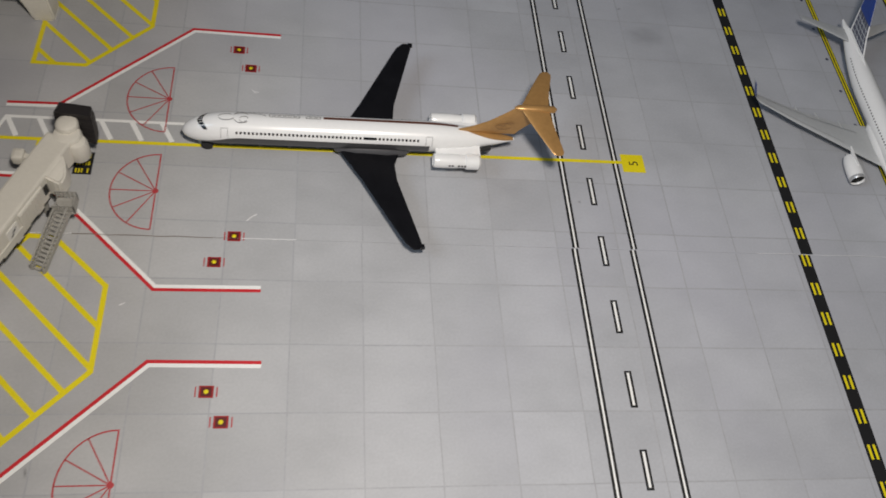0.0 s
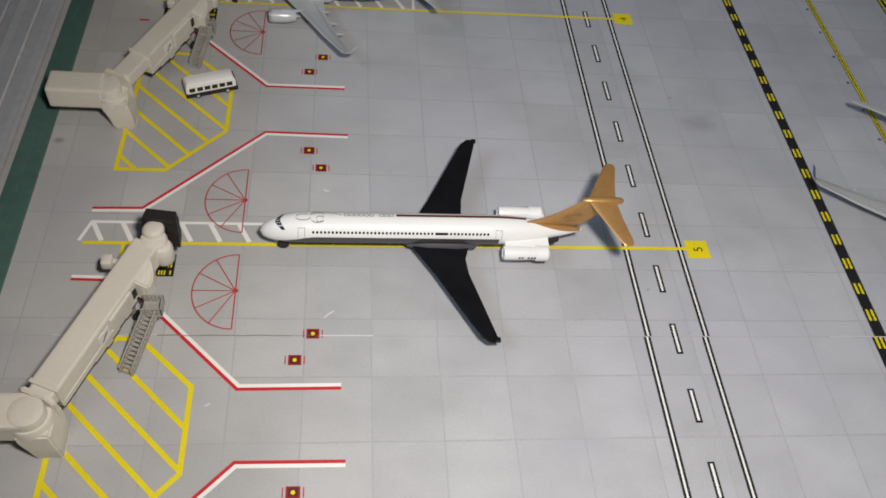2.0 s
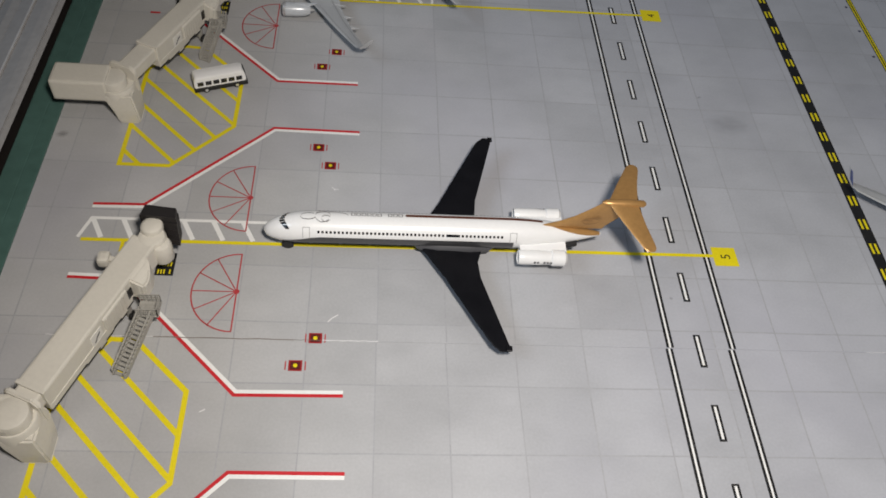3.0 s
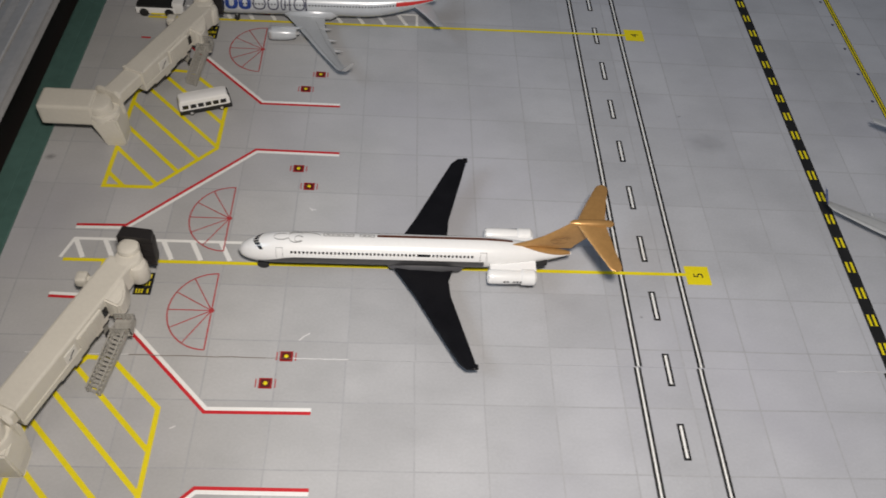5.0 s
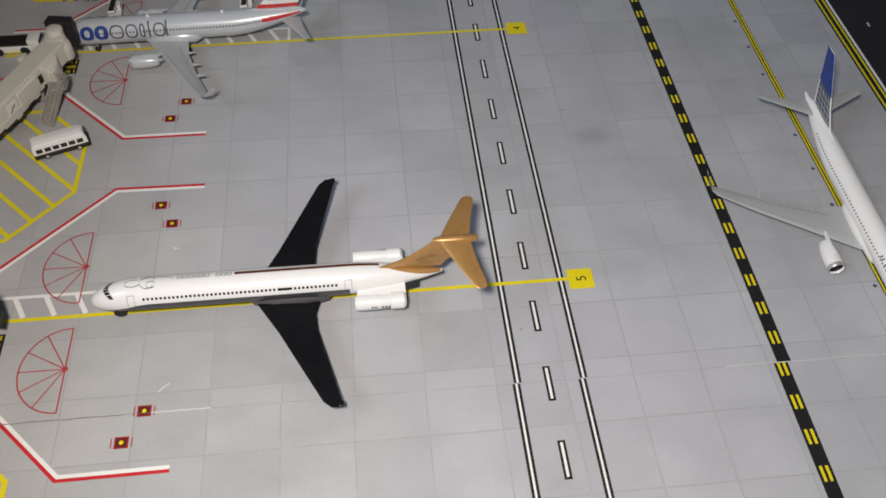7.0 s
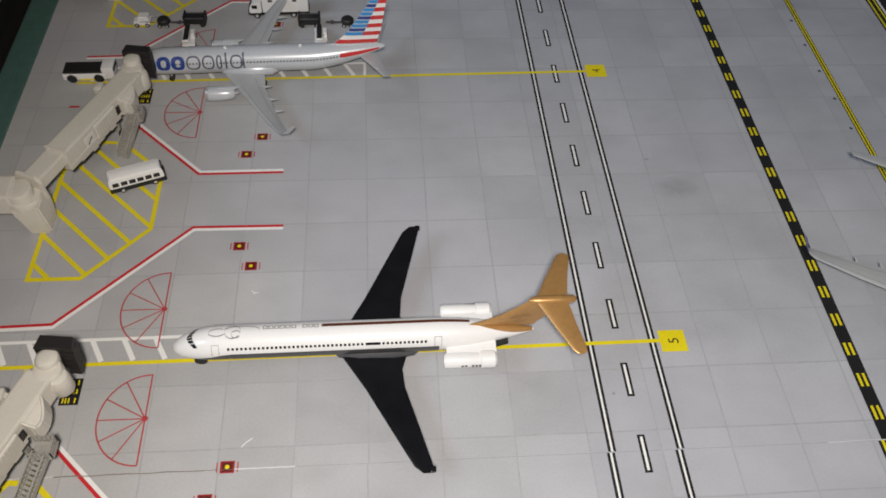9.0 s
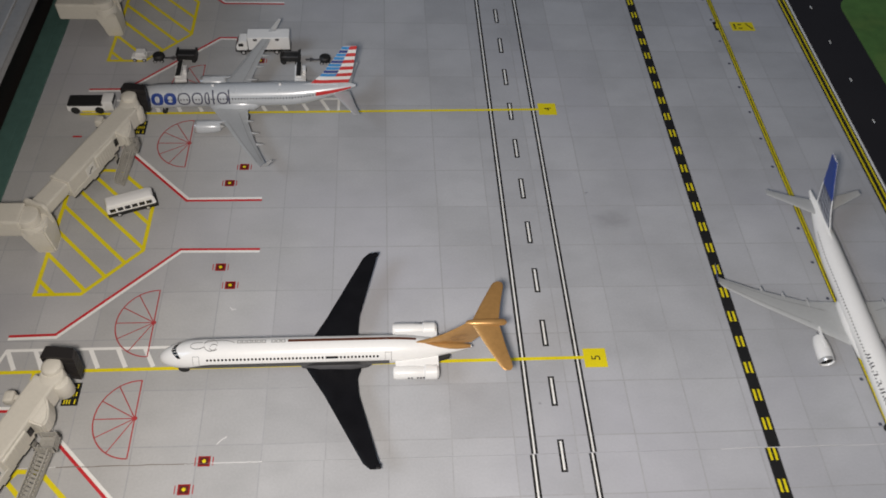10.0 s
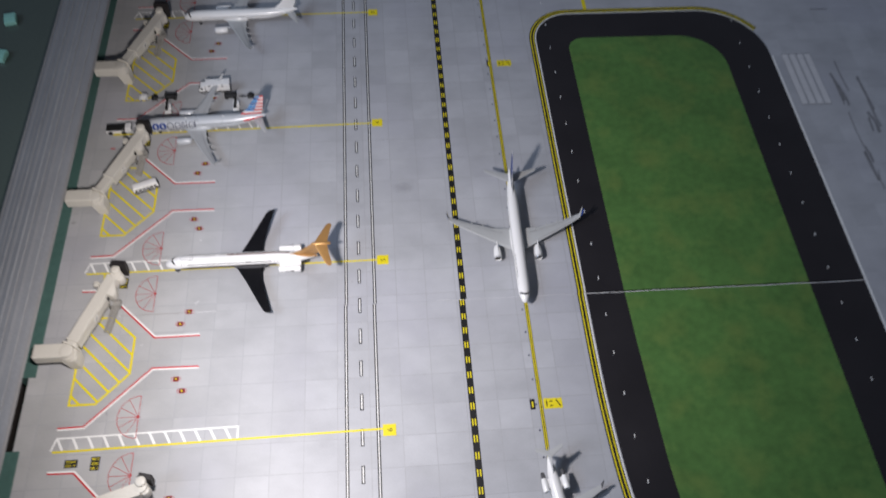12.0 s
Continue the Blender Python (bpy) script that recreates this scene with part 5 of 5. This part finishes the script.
    for legs in ([[(2.9, 4.6 - 0.15 * (18 - z), z), (6.6, 4.0 - 0.15 * (18 - z), z), (6.3, 9.0 - 0.12 * (18 - z), z), (4.6, 9.0 - 0.12 * (18 - z), z)] for z in (8.6, 11, 13.4, 15.8, 18.1)],
                 [[(-5.5, 5.8, z), (-3.9, 5.8, z), (-3.4, 9.6, z), (-4.6, 9.8, z)] for z in (8.6, 11, 13.4, 15.8, 18.1)]):
        put("hood_leg", loft(bmesh.new(), legs), BELLOWS, h, m=at_hood)
        for ringe in legs[1:4]:
            mid = Vector((sum(v[0] for v in ringe) / 4, sum(v[1] for v in ringe) / 4, ringe[0][2]))
            fold = [[mid + (Vector(v) - mid) * k + Vector((0, 0, dz)) for v in ringe] for dz, k in ((-0.35, 1.0), (0, 1.07), (0.35, 1.0))]
            put("fold", loft(bmesh.new(), fold), BELLOWS, h, m=at_hood)
    # service stairs beside the tunnel
    q = bmesh.new()
    box(q, -1.6, 4.2, -25.6, -20.4, 8.2, 9.0, 0.2)
    at_arm = at_arm @ Matrix.Translation((0.8 * MM, (3.0 + land) * MM, 0))
    st = put("stair_landing", q, IVORY_GREY, lab="bare grey stair landing", m=at_arm)
    top, foot = Vector((1.0, -24.8, 9.0)), Vector((-4.4 - 0.4 * run, -38.2 - run, 0.5))
    dd = (foot - top)
    side = Vector((dd.y, -dd.x, 0)).normalized()
    up = Vector((0, 0, 2.5))
    for sgn in (-1, 1):
        q = bmesh.new()
        bar(q, top + side * 1.75 * sgn, foot + side * 1.75 * sgn, 0.4, 1.6)
        put("stringer", q, IVORY_GREY, st, m=at_arm)
        q = bmesh.new()
        bar(q, top + side * 1.75 * sgn + up, foot + side * 1.75 * sgn + up, 0.42)
        put("handrail", q, IVORY_GREY, st, m=at_arm)
        for i in range(15):
            q = bmesh.new()
            a = top + dd * (i / 14) + side * 1.75 * sgn
            bar(q, a, a + up, 0.3)
            put("baluster", q, IVORY_GREY, st, m=at_arm)
    for i in range(14):
        a = top + dd * ((i + 0.5) / 14)
        q = bmesh.new()
        bar(q, a - side * 1.7, a + side * 1.7, 0.85, 0.35)
        put("tread", q, IVORY_GREY, st, m=at_arm)
    for a, b in (((-1.4, -25.4), (4.0, -25.4)), ((4.0, -25.4), (4.0, -20.6)), ((4.0, -20.6), (-1.4, -20.6))):
        for z in (10.0, 10.9, 11.9):
            q = bmesh.new()
            bar(q, (*a, z), (*b, z), 0.32)
            put("landing_rail", q, IVORY_GREY, st, m=at_arm)
        for k in range(6):
            x, y = a[0] + (b[0] - a[0]) * k / 5, a[1] + (b[1] - a[1]) * k / 5
            q = bmesh.new()
            bar(q, (x, y, 8.9), (x, y, 12.0), 0.3)
            put("landing_post", q, IVORY_GREY, st, m=at_arm)
    return p


passenger_bridge(-202.0, 183.5, -177.5, 243.5, "ivory model passenger bridge at the plain white jet")
passenger_bridge(-202.0, 55.0, -176.5, 113.5, "ivory model passenger bridge reaching the silver jet", 0.85, land=1.6, low=1.0, run=-3.0)
passenger_bridge(-200.5, -66.5, -177.0, -12.0, "ivory model passenger bridge with a black hood", 0.86, None, -2.2, 0.12, run=1.4)
passenger_bridge(-204.0, -176.0, -142.8, -156.2, "ivory model passenger bridge swung out over an empty stand", 0.70, -8, air=False)


# ---- ground vehicles ----
def axle(parent, x, half, r, w=0.9, hub=True):
    for s in (-1, 1):
        bm = bmesh.new()
        drum(bm, (x, s * half - w / 2, r), r, w, 16, "y", lip=0.15)
        t = part("wheel", bm, RUBBER, parent, "black wheel", smooth=True)
        if hub:
            bm = bmesh.new()
            drum(bm, (x, s * (half + w / 2) - 0.06, r), r * 0.52, 0.12, 12, "y")
            part("hub", bm, HUB, t, "pale wheel hub")


def apron_bus():
    p = thing("apron_bus", "white model apron bus with black skirt on the hatched area", "bus", -171.8, 71.0, 0, 20)
    bm = bmesh.new()
    loft(bm, [[(x0, -w, z), (x1, -w, z), (x1, w, z), (x0, w, z)] for z, x0, x1, w in ((2.2, -9.2, 9.1, 2.8), (5.3, -9.1, 8.9, 2.75), (6.5, -8.6, 8.3, 2.5), (6.8, -8.0, 7.6, 2.1))])
    bmesh.ops.bevel(bm, geom=bm.edges[:], offset=0.28 * MM, segments=2, affect="EDGES")
    part("body", bm, GLOSS_WHITE, p, smooth=True)
    bm = bmesh.new()
    box(bm, -9.3, 9.6, -3.0, 3.0, 0.7, 2.5, 0.3)
    part("skirt", bm, RUBBER, p, "black lower skirt")
    for s in (-1, 1):
        for x in (-7.0, -4.2, -1.5, 1.2, 3.9, 6.6):
            bm = bmesh.new()
            box(bm, x - 1.05, x + 1.05, s * 2.8 - 0.1, s * 2.8 + 0.1, 3.2, 4.9, 0.08)
            part("window", bm, GLASS_BLACK, p, "dark bus window")
    bm = bmesh.new()
    box(bm, 8.6, 9.1, -2.3, 2.3, 3.2, 5.6, 0.12)
    part("windscreen", bm, GLASS_BLACK, p, "dark windscreen")
    axle(p, -5.2, 2.65, 1.15)
    axle(p, 5.6, 2.65, 1.15)


def tow_tractor():
    p = thing("tow_tractor", "white model tow tractor with a flat black deck", "tractor", -198.6, 128.0, 0, 1)
    bm = bmesh.new()
    box(bm, -9.6, 6.2, -3.4, 3.4, 1.2, 4.0, 0.4)
    part("body", bm, GLOSS_WHITE, p, smooth=True)
    bm = bmesh.new()
    box(bm, -9.2, 5.6, -3.1, 3.1, 3.9, 4.8, 0.15)
    part("deck", bm, RUBBER, p, "flat black deck")
    bm = bmesh.new()
    box(bm, 5.0, 9.6, -3.2, 3.2, 1.2, 6.2, 0.7)
    c = part("cab", bm, GLOSS_WHITE, p, smooth=True)
    bm = bmesh.new()
    box(bm, 6.2, 9.75, -2.6, 2.6, 4.2, 5.6, 0.15)
    part("window", bm, GLASS_BLACK, c, "dark cab window")
    bm = bmesh.new()
    box(bm, -3.8, 2.6, -3.5, 3.5, 1.0, 1.7, 0.1)
    part("side_step", bm, YELLOW, p, "yellow side step")
    axle(p, -6.4, 3.15, 1.85, 1.1, hub=False)
    axle(p, 3.6, 3.15, 1.85, 1.1, hub=False)


def catering_truck():
    p = thing("catering_truck", "white model box truck behind the silver jet's wing", "truck", -128.8, 168.4, 0, 2)
    bm = bmesh.new()
    box(bm, -7.0, 12.0, -3.4, 3.4, 2.8, 9.6, 0.3)
    part("box_body", bm, GLOSS_WHITE, p)
    for x in (-3.5, 6.5):
        bm = bmesh.new()
        box(bm, x - 0.9, x + 0.9, -3.5, 3.5, 7.8, 9.0, 0.1)
        part("vent", bm, DARK_GREY, p, "dark vent")
    bm = bmesh.new()
    loft(bm, [[(x0, -3.0, z), (-7.4, -3.0, z), (-7.4, 3.0, z), (x0, 3.0, z)] for z, x0 in ((2.2, -12.6), (4.6, -12.5), (7.0, -11.2), (7.4, -10.6))])
    bmesh.ops.bevel(bm, geom=bm.edges[:], offset=0.3 * MM, segments=2, affect="EDGES")
    c = part("cab", bm, GLOSS_WHITE, p)
    for s in (-1, 1):
        bm = bmesh.new()
        box(bm, -11.4, -9.2, s * 3.0 - 0.1, s * 3.0 + 0.1, 4.6, 6.2, 0.06)
        part("window", bm, GLASS_BLACK, c, "dark cab window")
    bm = bmesh.new()
    face(bm, [(-12.55, -2.6, 4.6), (-12.55, 2.6, 4.6), (-11.3, 2.5, 7.0), (-11.3, -2.5, 7.0)])
    part("windscreen", bm, GLASS_BLACK, c, "dark windscreen")
    bm = bmesh.new()
    box(bm, -13.1, -12.5, -3.0, 3.0, 1.5, 3.4, 0.2)
    part("bumper", bm, DARK_GREY, c, "dark front bumper")
    bm = bmesh.new()
    box(bm, -12.5, 12.2, -2.8, 2.8, 1.2, 2.9, 0.3)
    part("chassis", bm, RUBBER, p, "black chassis")
    for x in (-9.6, 5.6, 8.6):
        axle(p, x, 2.9, 1.3, 1.0)


def baggage_tractor():
    p = thing("baggage_tractor", "small white model baggage tractor", "tractor", -184.5, 161.0, 0, 0)
    bm = bmesh.new()
    loft(bm, [[(x0, -1.9, z), (x1, -1.9, z), (x1, 1.9, z), (x0, 1.9, z)] for z, x0, x1 in ((0.9, -3.4, 3.2), (2.6, -3.4, 3.2), (2.7, -1.6, 3.0), (4.8, -1.2, 2.8))])
    bmesh.ops.bevel(bm, geom=bm.edges[:], offset=0.3 * MM, segments=2, affect="EDGES")
    part("body", bm, GLOSS_WHITE, p)
    axle(p, -2.2, 1.7, 0.95, 0.7)
    axle(p, 2.0, 1.7, 0.95, 0.7)


def dolly(x, y, turn, label):
    """A round black loader dolly with a drawbar."""
    p = thing("baggage_dolly", label, "dolly", x, y, 0, turn, "baggage dollies")
    bm = bmesh.new()
    drum(bm, (0, 0, 1.0), 2.6, 2.5, 18, lip=0.6)
    part("tub", bm, RUBBER, p, smooth=True)
    bm = bmesh.new()
    bar(bm, (2.6, 0, 1.4), (9.0, 0, 1.4), 0.6)
    bar(bm, (4.4, 0, 1.4), (7.0, 1.1, 1.4), 0.4)
    bar(bm, (4.4, 0, 1.4), (7.0, -1.1, 1.4), 0.4)
    part("drawbar", bm, DARK_GREY, p)
    axle(p, -1.5, 1.9, 0.9, 0.7)
    axle(p, 1.5, 1.9, 0.9, 0.7)


def cart(x, y, turn, label):
    """A black baggage cart with upright end boards."""
    p = thing("baggage_cart", label, "cart", x, y, 0, turn, "baggage carts")
    bm = bmesh.new()
    box(bm, -4.0, 4.0, -2.0, 2.0, 1.2, 3.9, 0.25)
    part("tray", bm, RUBBER, p)
    for s in (-1, 1):
        bm = bmesh.new()
        box(bm, s * 4.1 - 0.4, s * 4.1 + 0.4, -2.6, 2.6, 1.0, 5.0, 0.25)
        part("end_board", bm, RUBBER, p)
    for s in (-1, 1):
        bm = bmesh.new()
        bar(bm, (-3.9, s * 1.9, 4.0), (3.9, s * 1.9, 4.0), 0.4)
        part("side_rail", bm, DARK_GREY, p)
    axle(p, -3.0, 2.2, 1.0, 0.7, hub=False)
    axle(p, 3.0, 2.2, 1.0, 0.7, hub=False)


def belt_loader(x, y, turn, label):
    """A white belt loader whose black belt points at the hold."""
    p = thing("belt_loader", label, "belt loader", x, y, 0, turn, "belt loaders")
    bm = bmesh.new()
    box(bm, -2.6, 2.6, -5.6, 5.0, 1.2, 2.8, 0.4)
    box(bm, 1.0, 2.6, -1.5, 2.2, 2.6, 4.8, 0.4)
    part("body", bm, GLOSS_WHITE, p)
    bm = bmesh.new()
    bar(bm, (-0.5, 6.4, 2.6), (-0.5, -6.6, 5.6), 2.6, 0.9)
    b = part("conveyor", bm, GLOSS_WHITE, p)
    bm = bmesh.new()
    bar(bm, (-0.5, 6.3, 3.2), (-0.5, -6.5, 6.2), 2.0, 0.3)
    part("belt", bm, RUBBER, b, "black rubber belt")
    for yy in (-3.6, 3.4):
        for s in (-1, 1):
            bm = bmesh.new()
            drum(bm, (s * 2.3 - 0.4, yy, 1.0), 1.0, 0.8, 14, "x", lip=0.15)
            part("wheel", bm, RUBBER, p, "black wheel")


apron_bus()
tow_tractor()
catering_truck()
baggage_tractor()
dolly(-176.0, 160.5, 0, "round black model dolly behind the white tractor")
dolly(-100.5, 160.0, 180, "round black model dolly behind the black cart")
cart(-163.2, 161.2, 0, "black model baggage cart beside a belt loader")
cart(-116.3, 160.4, 0, "black model baggage cart with a drawbar")
belt_loader(-164.2, 149.0, 6, "white model belt loader at the forward hold")
belt_loader(-111.2, 149.5, 3, "white model belt loader at the rear hold")
